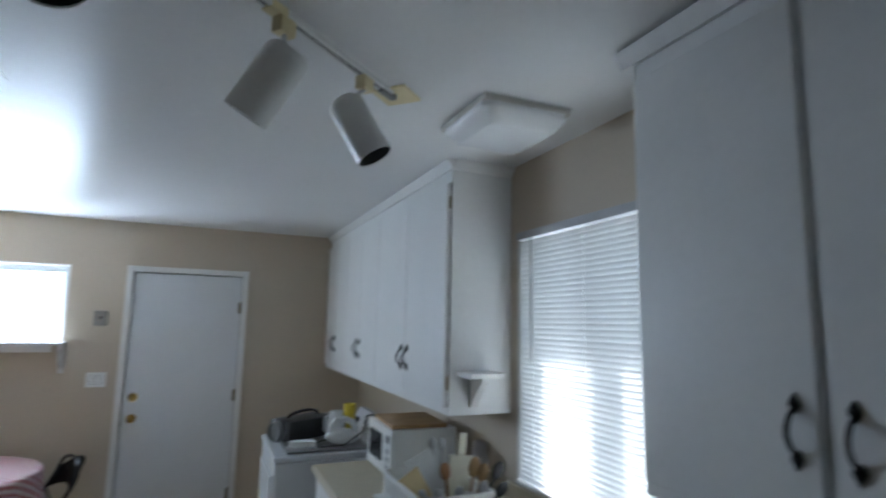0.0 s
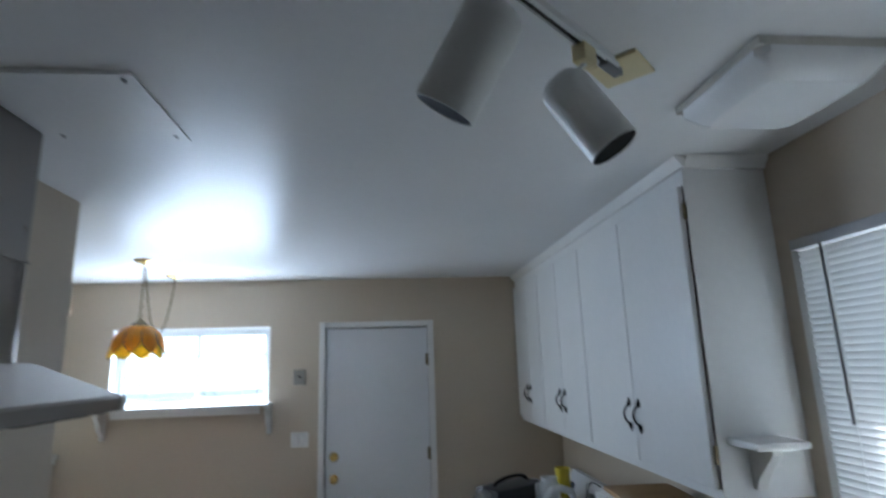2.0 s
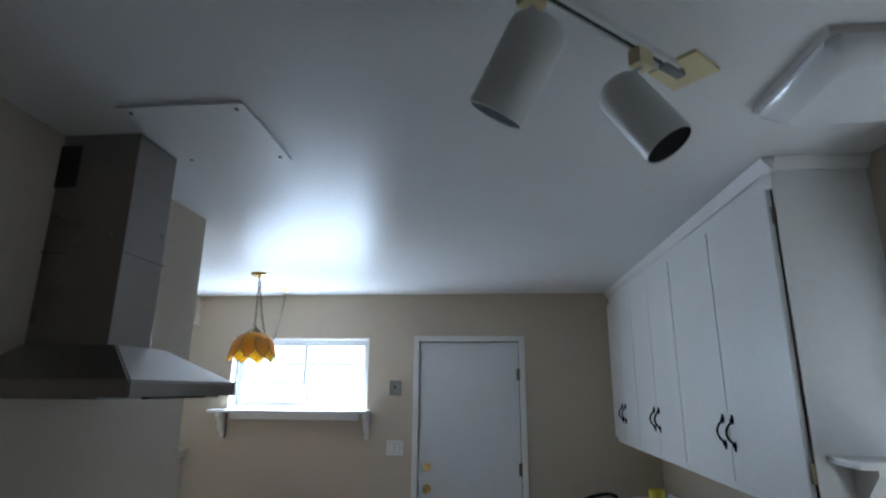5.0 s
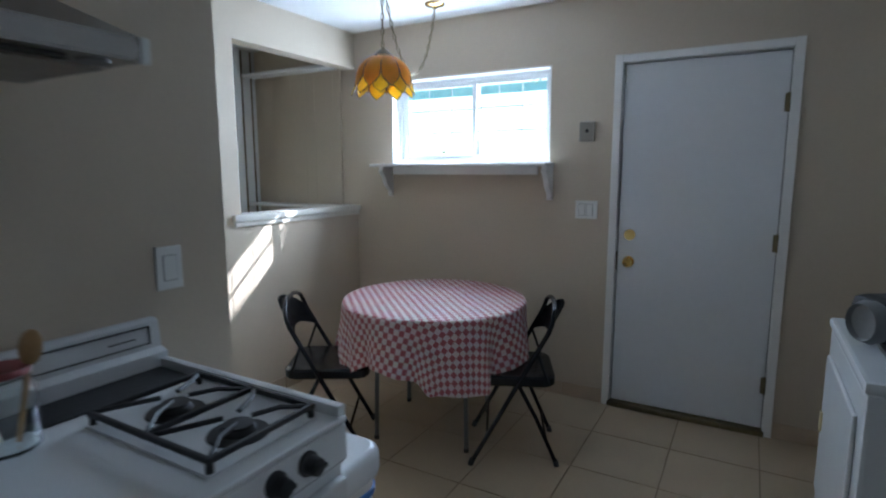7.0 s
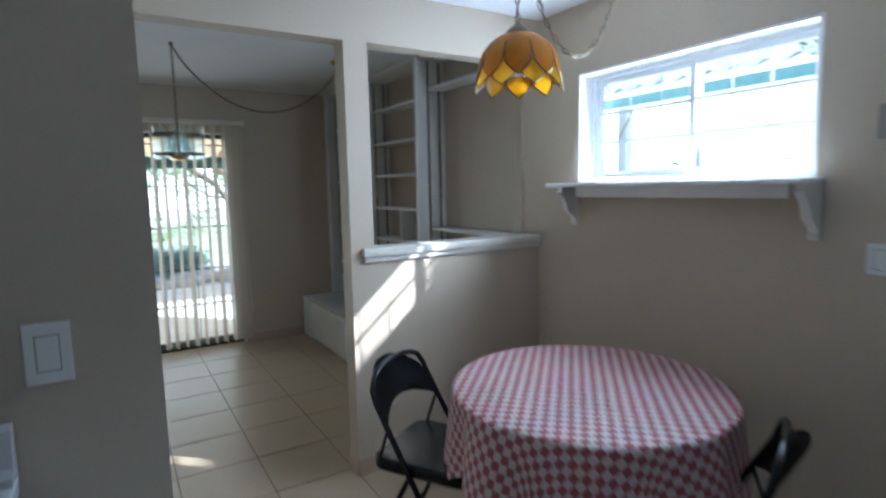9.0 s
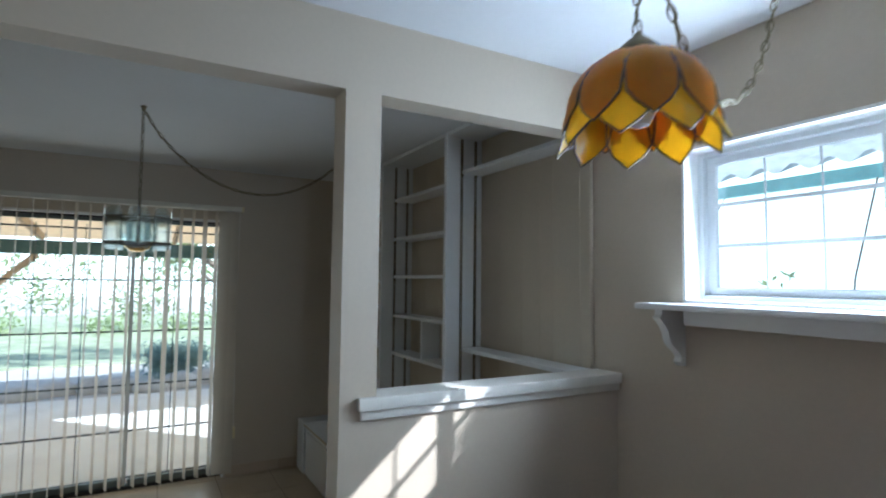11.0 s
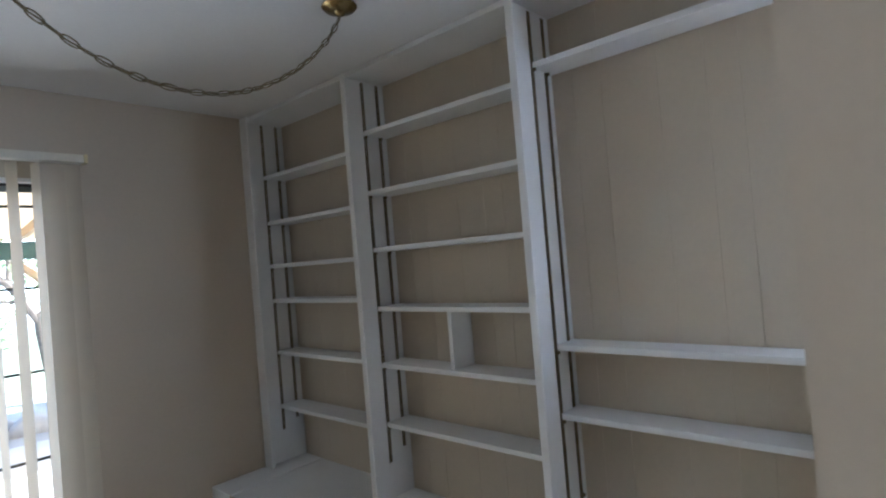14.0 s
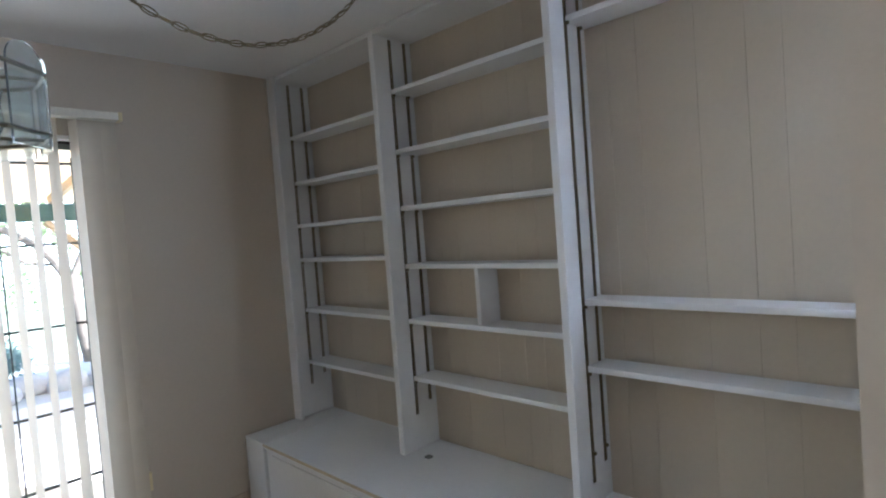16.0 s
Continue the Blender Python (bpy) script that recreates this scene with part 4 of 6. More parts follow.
part("badge", cube(-1.32, -1.25, 1.681, 1.6845, 2.26, 2.40), BLACK, hd, "dark vent grille on chimney side")

st = thing("gas_stove", (-0.93, 1.82, 0), "white enamel gas stove with black grates and knobs", "stove")
S0, S1, SF = 1.365, 2.305, -0.622
part("body", cube(SX + 0.012, SF - 0.015, S0, S1, 0.03, 0.80, 0.006), ENAMEL, st)
# Plinth coloured near-black for the shade under the stove.
part("plinth", cube(SX + 0.03, SF - 0.06, S0 + 0.02, S1 - 0.02, 0.0, 0.03), RECESS_SHADE, st)
part("control_front", prism(bmesh.new(), [(SF - 0.10, 0.8005), (SF - 0.010, 0.8005), (SF + 0.002, 0.815), (SF - 0.002, 0.893), (SF - 0.012, 0.898), (SF - 0.10, 0.898)], "y", S0, S1), ENAMEL, st)
bm = cube(SX + 0.012, SF + 0.004, S0, S1, 0.8985, 0.912, 0.005)
part("cooktop", bm, ENAMEL, st)
for ya in (S0, S1 - 0.022):
    part("side_rail", cube(SX + 0.02, SF, ya, ya + 0.024, 0.9125, 0.938, 0.004), ENAMEL, st)
part("rear_vent", cube(SX + 0.076, SX + 0.20, S0 + 0.026, S1 - 0.026, 0.9125, 0.917), BLACK, st, "black slotted rear vent")
bg = part("backguard", prism(bmesh.new(), [(SX + 0.008, 0.913), (SX + 0.075, 0.913), (SX + 0.075, 0.955), (SX + 0.048, 0.965), (SX + 0.040, 1.036), (SX + 0.03, 1.042), (SX + 0.008, 1.042)], "y", S0, S1), ENAMEL, st)
for a, b in ((0.978, 0.981), (1.024, 1.027)):
    part("inlay_line", cube(SX + 0.039, SX + 0.0495, S0 + 0.06, S1 - 0.03, a, b), BLACK, bg)
part("inlay_line", cube(SX + 0.039, SX + 0.0495, S1 - 0.033, S1 - 0.03, 0.981, 1.024), BLACK, bg)
part("inlay_mark", cube(SX + 0.039, SX + 0.0465, S1 - 0.14, S1 - 0.07, 0.998, 1.001), BLACK, bg)
for ky in (1.42, 1.51, 1.82, 2.10, 2.185):
    bm = lathe(bmesh.new(), (0, 0, 0), [(0.026, 0), (0.026, 0.008), (0.021, 0.012), (0.018, 0.034), (0.001, 0.035)], 20)
    box(bm, -0.004, 0.004, -0.018, 0.018, 0.03, 0.04)
    part("knob", turn(bm, pose(SF - 0.002, ky, 0.858, 0, 90, 0)), BLACK, st, "black control knob")
od = part("oven_door", cube(SF - 0.014, SF + 0.01, S0 + 0.01, S1 - 0.01, 0.20, 0.775, 0.008), ENAMEL, st)
bm = bmesh.new()
pipe(bm, [(SF + 0.01, S0 + 0.07, 0.735), (SF + 0.045, S0 + 0.075, 0.74), (SF + 0.045, S1 - 0.075, 0.74), (SF + 0.01, S1 - 0.07, 0.735)], 0.010)
part("handle", bm, BLACK, od, "black oven door handle")
part("drawer", cube(SF - 0.014, SF + 0.008, S0 + 0.01, S1 - 0.01, 0.04, 0.19, 0.008), ENAMEL, st)
for gy0, gy1 in ((1.995, 2.262), (1.415, 1.682)):
    gx0, gx1, gz = SX + 0.265, SF - 0.045, 0.9125
    part("drip_bowl", cube(gx0 - 0.002, gx1 + 0.002, gy0 - 0.002, gy1 + 0.002, gz, gz + 0.003, 0.001), ENAMEL, st)
    for f in (0.26, 0.78):
        cx, cy = gx0 + (gx1 - gx0) * f, (gy0 + gy1) / 2
        bm = lathe(bmesh.new(), (cx, cy, gz + 0.003), [(0.062, 0), (0.06, 0.003), (0.035, 0.004), (0.034, 0.012), (0.030, 0.016), (0.030, 0.022), (0.001, 0.024)], 24)
        part("burner", bm, mat("burner_black", (0.03, 0.026, 0.024), 0.6, vary=0.3) if "burner_black" not in bpy.data.materials else bpy.data.materials["burner_black"], st, "black gas burner cap")
    bm = bmesh.new()
    z = gz + 0.034
    for y in (gy0 + 0.006, gy1 - 0.006):
        box(bm, gx0, gx1, y - 0.005, y + 0.005, z - 0.012, z, 0.002)
    for x in (gx0 + 0.006, (gx0 + gx1) / 2, gx1 - 0.006):
        box(bm, x - 0.005, x + 0.005, gy0, gy1, z - 0.012, z, 0.002)
    for f in (0.26, 0.78):
        cx, cy = gx0 + (gx1 - gx0) * f, (gy0 + gy1) / 2
        for k in range(4):
            a = math.pi / 4 + k * math.pi / 2
            ex = cx + math.cos(a) * 0.135
            ex = min(max(ex, gx0 + 0.006), gx1 - 0.006)
            ey = gy0 + 0.008 if math.sin(a) < 0 else gy1 - 0.008
            pipe(bm, [(ex, ey, z - 0.005), ((ex + cx) / 2, (ey * 0.6 + cy * 0.4), z + 0.004), (cx + math.cos(a) * 0.028, cy + math.sin(a) * 0.028, z + 0.004)], 0.0055, 6)
    for x in (gx0 + 0.008, gx1 - 0.008):
        for y in (gy0 + 0.008, gy1 - 0.008):
            box(bm, x - 0.005, x + 0.005, y - 0.005, y + 0.005, gz + 0.003, z - 0.008)
    part("grate", bm, BLACK, st, "black cast iron grate")

jar = thing("utensil_jar", (-1.09, 1.87, 0.912), "clear glass jar holding wooden utensils on the stove", "jar")
bm = lathe(bmesh.new(), (-1.09, 1.87, 0.9126), [(0.05, 0), (0.056, 0.006), (0.056, 0.12), (0.046, 0.15), (0.048, 0.165), (0.045, 0.165), (0.043, 0.15), (0.052, 0.12), (0.052, 0.01), (0.001, 0.008)], 28)
part("glass", bm, GLASSM, jar).visible_shadow = False
part("red_band", lathe(bmesh.new(), (-1.09, 1.87, 1.062), [(0.049, 0), (0.051, 0.003), (0.051, 0.010), (0.049, 0.013)], 24), mat("dull_red", (0.25, 0.06, 0.06), 0.5), jar)
spoon("wooden_spoon", pose(-1.08, 1.885, 0.925, -7, 8, 30), WOOD, "oak wooden spoon standing in the jar", 0.16, 0.024)
bm = bmesh.new()
rod(bm, (0, 0, 0), (0, 0, 0.18), 0.008, 10)
box(bm, -0.022, 0.022, -0.014, 0.014, 0.17, 0.255, 0.008)
solid_at("pastry_brush", bm, mat("bleached_brush", (0.60, 0.57, 0.48), 0.7), "white pastry brush standing in the jar", "brush", pose(-1.102, 1.86, 0.925, 5, -12, 30))

bin_ = thing("waste_bin", (-1.02, 2.60, 0), "white plastic step bin with blue band by the stove", "waste bin")
bm = bmesh.new()


def rrect(w, d, r, n=6):
    o = []
    for sx, sy, a0 in ((1, 1, 0), (-1, 1, 90), (-1, -1, 180), (1, -1, 270)):
        for k in range(n + 1):
            a = radians(a0 + 90 * k / n)
            o.append((sx * (w / 2 - r) + r * math.cos(a), sy * (d / 2 - r) + r * math.sin(a)))
    return o


def loft(bm, levels, cx, cy):
    R = [[bm.verts.new((cx + x, cy + y, z)) for x, y in rrect(w, d, r)] for w, d, r, z in levels]
    for A, B in zip(R, R[1:]):
        n = len(A)
        for k in range(n):
            bm.faces.new((A[k], A[(k + 1) % n], B[(k + 1) % n], B[k]))
    bm.faces.new(R[0][::-1])
    bm.faces.new(R[-1])
    return bm


part("bucket", loft(bm, [(0.28, 0.20, 0.05, 0), (0.31, 0.23, 0.06, 0.05), (0.35, 0.27, 0.07, 0.50)], -1.02, 2.60), PLASTIC, bin_)
part("band", loft(bmesh.new(), [(0.347, 0.267, 0.07, 0.440), (0.356, 0.276, 0.07, 0.441), (0.358, 0.278, 0.07, 0.462), (0.348, 0.268, 0.07, 0.463)], -1.02, 2.60), mat("blue_band", (0.05, 0.16, 0.50), 0.4), bin_, "blue band under the lid")
lid = part("lid", loft(bmesh.new(), [(0.37, 0.29, 0.07, 0.501), (0.38, 0.30, 0.07, 0.52), (0.378, 0.298, 0.07, 0.566), (0.366, 0.286, 0.066, 0.582), (0.345, 0.265, 0.06, 0.590), (0.33, 0.25, 0.055, 0.592)], -1.02, 2.60), mat("white_gloss_plastic", (0.78, 0.79, 0.81), 0.22, vary=0.03), bin_)
bm = bmesh.new()
pipe(bm, [(-0.98 + x, 2.58 + y, 0.5925) for x, y in rrect(0.17, 0.11, 0.03, 4)], 0.004, 6, True)
part("lid_groove", bm, PLASTIC, lid)
part("lid_label", turn(cube(-0.035, 0.035, -0.016, 0.016, 0.0, 0.0012), pose(-0.925, 2.575, 0.5922, 0, 0, 62)), mat("sticker_yellow", (0.75, 0.55, 0.12), 0.4), lid, "small orange and white printed label")
part("label_stripe", turn(cube(-0.03, 0.02, -0.003, 0.003, 0.0013, 0.0018), pose(-0.925, 2.575, 0.5922, 0, 0, 62)), mat("label_red", (0.5, 0.05, 0.05), 0.4), lid)
part("sticker", cube(-0.846, -0.841, 2.56, 2.62, 0.30, 0.42), bpy.data.materials["sticker_yellow"], bin_, "orange and white printed sticker")

# ---- dining table, cloth, chairs ----
TX, TY, TR_ = -1.37, 3.955, 0.488
tb_ = thing("round_table", (TX, TY, 0), "round folding table with thin grey metal legs", "table")
part("tabletop", lathe(bmesh.new(), (TX, TY, 0.715), [(0.48, 0), (0.488, 0.01), (0.488, 0.022), (0.48, 0.03)], 48), mat("table_board", (0.45, 0.40, 0.33), 0.5), tb_)
for ox, oy in ((0.30, -0.19), (0.19, 0.30), (-0.30, 0.19), (-0.19, -0.30)):
    bm = bmesh.new()
    rod(bm, (TX + ox, TY + oy, 0.008), (TX + ox * 0.95, TY + oy * 0.95, 0.716), 0.012, 10)
    lg = part("leg", bm, mat("grey_tube", (0.16, 0.16, 0.165), 0.35, metal=0.6) if "grey_tube" not in bpy.data.materials else bpy.data.materials["grey_tube"], tb_)
    part("rubber_foot", rod(bmesh.new(), (TX + ox, TY + oy, 0), (TX + ox, TY + oy, 0.02), 0.014, 10), BLACK, lg)

NA, NR, ND = 240, 10, 26
bm = bmesh.new()
uvl = bm.loops.layers.uv.new("cloth")
rows_v, flat = [], {}
ROT = radians(0)
HALF = 0.75


def cloth_reach(a):
    """Distance from the middle to the hem of the cloth in direction a: a square with rounded corners."""
    c, s = abs(math.cos(a - ROT)), abs(math.sin(a - ROT))
    return min(HALF / max(c, s), 0.86)


def fold(a):
    return 0.5 * math.cos(9 * a + 0.6) + 0.32 * math.cos(14 * a + 2.0) + 0.25 * math.cos(5 * a + 1.1) + 0.2 * math.cos(23 * a)


for i in range(NR + ND + 1):
    ring = []
    for k in range(NA):
        a = 2 * math.pi * k / NA
        if i <= NR:
            r = TR_ * i / NR
            x, y, z = r * math.cos(a), r * math.sin(a), 0.7505 + 0.0012 * math.sin(21 * r)
            rf = r
        else:
            s = (i - NR) / ND
            drop = (cloth_reach(a) - TR_) * s
            rr = 0.018
            rf = TR_ + drop
            if drop < rr * 1.57:
                th = drop / rr
                ro, zo = TR_ + rr * math.sin(th), 0.7505 - rr * (1 - math.cos(th))
            else:
                ro, zo = TR_ + rr, 0.7505 - rr - (drop - rr * 1.57)
            g = max(0.0, 0.7505 - zo) / 0.35
            ro += 0.030 * g + 0.056 * fold(a) * min(1.0, g * 1.1)
            aa = a + 0.03 * g * math.sin(9 * a + 1.4)
            x, y, z = ro * math.cos(aa), ro * math.sin(aa), zo + 0.004 * math.sin(11 * a) * g
        v = bm.verts.new((TX + x, TY + y, z))
        flat[v] = (rf * math.cos(a - ROT), rf * math.sin(a - ROT))
        ring.append(v)
        if i == 0:
            break
    rows_v.append(ring)
for k in range(NA):
    bm.faces.new((rows_v[0][0], rows_v[1][k], rows_v[1][(k + 1) % NA]))
for A, B in zip(rows_v[1:], rows_v[2:]):
    for k in range(NA):
        bm.faces.new((A[k], B[k], B[(k + 1) % NA], A[(k + 1) % NA]))
for f in bm.faces:
    for l in f.loops:
        l[uvl].uv = flat[l.vert]
cl = solid("tablecloth", bm, CLOTH, "red and white checked cloth draped over round table", "tablecloth", (TX, TY, 0.7465), smooth=80)


def folding_chair(cx, cy, heading, label):
    """Black steel folding chair; +x is forwards, the origin is on the floor between the feet."""
    c = thing("folding_chair", (0, 0, 0), label, "chair", "folding chairs at the table")
    W = 0.205
    bm = bmesh.new()
    # long frame: front feet up to the top of the backrest
    pts = [(0.21, -W, 0.012), (-0.02, -W, 0.44), (-0.15, -W + 0.005, 0.68)]
    for k in range(9):
        a = math.pi * k / 8
        pts.append((-0.165 - 0.025 * math.sin(a), -(W - 0.01) * math.cos(a) * (0.92 if 0 < k < 8 else 1.0), 0.72 + 0.075 * math.sin(a) ** 0.6))
    pts += [(-0.15, W - 0.005, 0.68), (-0.02, W, 0.44), (0.21, W, 0.012)]
    pipe(bm, pts, 0.0115, 10)
    part("front_frame", bm, BLKPAINT, c)
    for s in (-1, 1):
        part("rubber_foot", rod(bmesh.new(), (0.215, s * W, 0.0), (0.205, s * W, 0.03), 0.015, 10), BLACK, c)
        bm = bmesh.new()
        pipe(bm, [(-0.205, s * (W - 0.025), 0.012), (-0.10, s * (W - 0.022), 0.25), (-0.005, s * (W - 0.022), 0.43)], 0.0105, 10)
        part("rear_leg", bm, BLKPAINT, c)
        part("rubber_foot", rod(bmesh.new(), (-0.208, s * (W - 0.025), 0.0), (-0.2, s * (W - 0.025), 0.03), 0.014, 10), BLACK, c)
        bm = bmesh.new()
        pipe(bm, [(-0.10, s * (W - 0.012), 0.585), (-0.155, s * (W - 0.012), 0.43)], 0.007, 8)
        part("hinge_link", bm, BLKPAINT, c)
    bm = bmesh.new()
    rod(bm, (-0.155, -W + 0.025, 0.125), (-0.155, W - 0.025, 0.125), 0.007, 8)
    part("rear_crossbar", bm, BLKPAINT, c)
    bm = bmesh.new()
    rod(bm, (0.135, -W, 0.152), (0.135, W, 0.152), 0.007, 8)
    part("front_crossbar", bm, BLKPAINT, c)
    # seat pan with rolled edge and padded top
    bm = bmesh.new()
    R = [[bm.verts.new((0.02 + x, y, z)) for x, y in rrect(w, d, r, 6)] for w, d, r, z in ((0.41, 0.375, 0.06, 0.405), (0.425, 0.392, 0.06, 0.415), (0.425, 0.392, 0.06, 0.448), (0.405, 0.37, 0.06, 0.457), (0.30, 0.29, 0.05, 0.452), (0.15, 0.14, 0.03, 0.449))]
    for A, B in zip(R, R[1:]):
        n = len(A)
        for k in range(n):
            bm.faces.new((A[k], A[(k + 1) % n], B[(k + 1) % n], B[k]))
    bm.faces.new(R[0][::-1])
    bm.faces.new(R[-1])
    part("seat", bm, BLKPAINT, c, "black pressed steel seat")
    # curved backrest plate
    bm = bmesh.new()
    grid = []
    for i in range(7):
        row = []
        for k in range(13):
            u = 2 * k / 12 - 1
            half = (W - 0.012) * (1 - 0.10 * (i / 6) ** 3)
            zb, zt = 0.585 + 0.055 * (1 - u * u), 0.72 + 0.072 * max(0.0, 1 - abs(u) ** 2.6)
            z = zb + (zt - zb) * i / 6
            x = -0.02 - (z - 0.44) * 0.54 - 0.035 * (1 - u * u)
            row.append(bm.verts.new((x, u * half, z)))
        grid.append(row)
    for A, B in zip(grid, grid[1:]):
        for k in range(12):
            bm.faces.new((A[k], A[k + 1], B[k + 1], B[k]))
    bmesh.ops.solidify(bm, geom=bm.faces[:], thickness=0.006)
    part("backrest", bm, BLKPAINT, c, "black curved steel backrest")
    c.matrix_basis = pose(cx, cy, 0, 0, 0, heading)
    return c


folding_chair(-1.787, 3.544, 31.5, "black steel folding chair standing beside the half wall")
folding_chair(-0.885, 3.945, 204, "black steel folding chair standing near the door wall")

# ---- lamps on chains ----


def chain(bm, pts, pitch=0.034, r=0.0022, w=0.0085):
    """Oval links along a line, each turned a quarter against the last, with the flex woven through."""
    pts = [Vector(p) for p in pts]
    d = [0.0]
    for a, b in zip(pts, pts[1:]):
        d.append(d[-1] + (b - a).length)

    def at(s):
        s = min(max(s, 0), d[-1])
        for k in range(len(d) - 1):
            if s <= d[k + 1]:
                return pts[k].lerp(pts[k + 1], (s - d[k]) / max(1e-6, d[k + 1] - d[k]))
        return pts[-1]
    n = max(1, int(d[-1] / pitch))
    for k in range(n):
        c, t = at((k + 0.5) * d[-1] / n), (at((k + 1) * d[-1] / n) - at(k * d[-1] / n)).normalized()
        u = t.orthogonal().normalized()
        v = t.cross(u)
        side = (u if k % 2 else v)
        L2 = d[-1] / n / 2 * 1.18
        pipe(bm, [c + t * (L2 * math.cos(a)) + side * (w * math.sin(a)) for a in [2 * math.pi * j / 10 for j in range(10)]], r, 5, True)
    m = max(8, n * 2)
    pipe(bm, [at(d[-1] * k / m) + Vector((0.004 * math.sin(k * 1.3), 0.004 * math.cos(k * 1.3), 0)) for k in range(m + 1)], 0.0022, 5)
    return bm


def swag(a, b, low, n=24):
    a, b = Vector(a), Vector(b)
    pts = []
    for k in range(n + 1):
        s = k / n
        p = a.lerp(b, s)
        sag = 4 * s * (1 - s)
        p.z = p.z - (a.z + (b.z - a.z) * s - low) * sag ** 0.85
        pts.append(p)
    return pts


LX, LY = -1.585, 3.81
lamp = thing("pendant_lamp", (LX, LY, H), "amber petal glass pendant lamp on brass swag chain", "pendant lamp")
for cx, cy in ((LX, LY), (-1.62, 4.395)):
    part("ceiling_canopy", lathe(bmesh.new(), (cx, cy, H), [(0.001, -0.034), (0.012, -0.032), (0.02, -0.020), (0.055, -0.014), (0.062, -0.006), (0.060, -0.001)], 28), BRASS, lamp, "polished brass ceiling canopy")
part("chain", chain(bmesh.new(), [(LX, LY, H - 0.03), (LX - 0.003, LY, 2.065)]), OLDBRASS, lamp)
part("swag_chain", chain(bmesh.new(), swag((LX + 0.006, LY + 0.01, H - 0.06), (-1.62, 4.395, H - 0.03), 1.985)), OLDBRASS, lamp)
part("cap", lathe(bmesh.new(), (LX, LY, 0), [(0.004, 2.075), (0.012, 2.065), (0.030, 2.05), (0.048, 2.032), (0.050, 2.023), (0.044, 2.022)], 24), OLDBRASS, lamp)


def petal(a, r0, z0, r1, z1, width, bulge, flip=0.0):
    """One curved petal: rows down from the cap, pointed at the tip."""
    out = []
    for i in range(9):
        s = i / 8
        r = r0 + (r1 - r0) * s ** 0.68 + bulge * math.sin(math.pi * s)
        z = z0 + (z1 - z0) * s ** 1.25
        if s > 0.75:
            r += flip * (s - 0.75)
        w = width * (0.34 + 0.66 * math.sin(math.pi * min(1, 0.15 + s * 0.62)) ** 1.0) if s < 0.7 else width * max(0.0, 1 - ((s - 0.7) / 0.3) ** 1.8)
        row = []
        for k in range(5):
            u = k / 2 - 1
            b = a + u * w / max(r, 0.03) * 0.5
            row.append((LX + r * math.cos(b), LY + r * math.sin(b), z - 0.006 * u * u))
        out.append(row)
    return out


def petal_parts(a, mat_, *args):
    rows_p = petal(a, *args)
    bm = bmesh.new()
    vv = [[bm.verts.new(p) for p in row] for row in rows_p]
    for A, B in zip(vv, vv[1:]):
        for k in range(4):
            bm.faces.new((A[k], A[k + 1], B[k + 1], B[k]))
    bmesh.ops.remove_doubles(bm, verts=bm.verts[:], dist=0.0004)
    bmesh.ops.solidify(bm, geom=bm.faces[:], thickness=0.0015)
    p = part("petal", bm, mat_, lamp)
    bm = bmesh.new()
    edge = [row[0] for row in rows_p] + [row[-1] for row in rows_p][::-1][1:]
    pipe(bm, edge, 0.0026, 6)
    part("lead_edge", bm, OLDBRASS, p)


for k in range(9):
    a = 2 * math.pi * k / 9
    petal_parts(a + math.pi / 9, YELLOW, 0.05, 2.005, 0.146, 1.832, 0.108, 0.020, 0.08)
    petal_parts(a, AMBER, 0.046, 2.026, 0.143, 1.866, 0.092, 0.026, 0.05)
part("bulb", lathe(bmesh.new(), (LX, LY, 0), [(0.013, 1.99), (0.014, 1.95), (0.028, 1.92), (0.03, 1.90), (0.02, 1.88), (0.001, 1.874)], 20), MILK, lamp)

CX, CY = -3.95, 2.91
# Old brass, darkened further: shade on the canopy is put into the colour.
DULLBRASS = mat("tarnished_shaded_brass", (0.34, 0.25, 0.11), 0.25, metal=1.0, vary=0.3, scale=20)
ch = thing("chandelier", (CX, CY, H), "clear octagonal glass chandelier hanging from a brass chain", "chandelier")
part("hook", lathe(bmesh.new(), (CX, CY, H), [(0.001, -0.03), (0.008, -0.028), (0.012, -0.008), (0.016, -0.001)], 12), OLDBRASS, ch)
part("ceiling_canopy", lathe(bmesh.new(), (-3.98, 4.047, H), [(0.001, -0.040), (0.012, -0.037), (0.02, -0.026), (0.052, -0.018), (0.062, -0.007), (0.060, -0.001)], 28), DULLBRASS, ch, "dull dark brass ceiling canopy")
part("chain", chain(bmesh.new(), [(CX, CY, H - 0.02), (CX, CY, 1.935)], 0.038), OLDBRASS, ch)
part("swag_chain", chain(bmesh.new(), swag((CX, CY + 0.01, H - 0.03), (-3.98, 4.047, H - 0.04), 2.035, 30), 0.038), OLDBRASS, ch)
RG = 0.145
for k in range(8):
    a0, a1 = math.pi / 4 * k + math.pi / 8, math.pi / 4 * (k + 1) + math.pi / 8
    am = (a0 + a1) / 2
    c, s = math.cos(am), math.sin(am)
    wv = 2 * RG * math.sin(math.pi / 8) * 0.44
    o = [(-wv, 1.705), (wv, 1.705)] + [(wv * math.cos(t), 1.865 + 0.045 * math.sin(t)) for t in [math.pi * j / 8 for j in range(9)]]
    bm = bmesh.new()
    prism(bm, o, "x", RG - 0.002, RG + 0.003)
    part("glass_panel", turn(bm, pose(CX, CY, 0, 0, 0, math.degrees(am))), GREENGLASS, ch, "bevelled greenish glass panel")
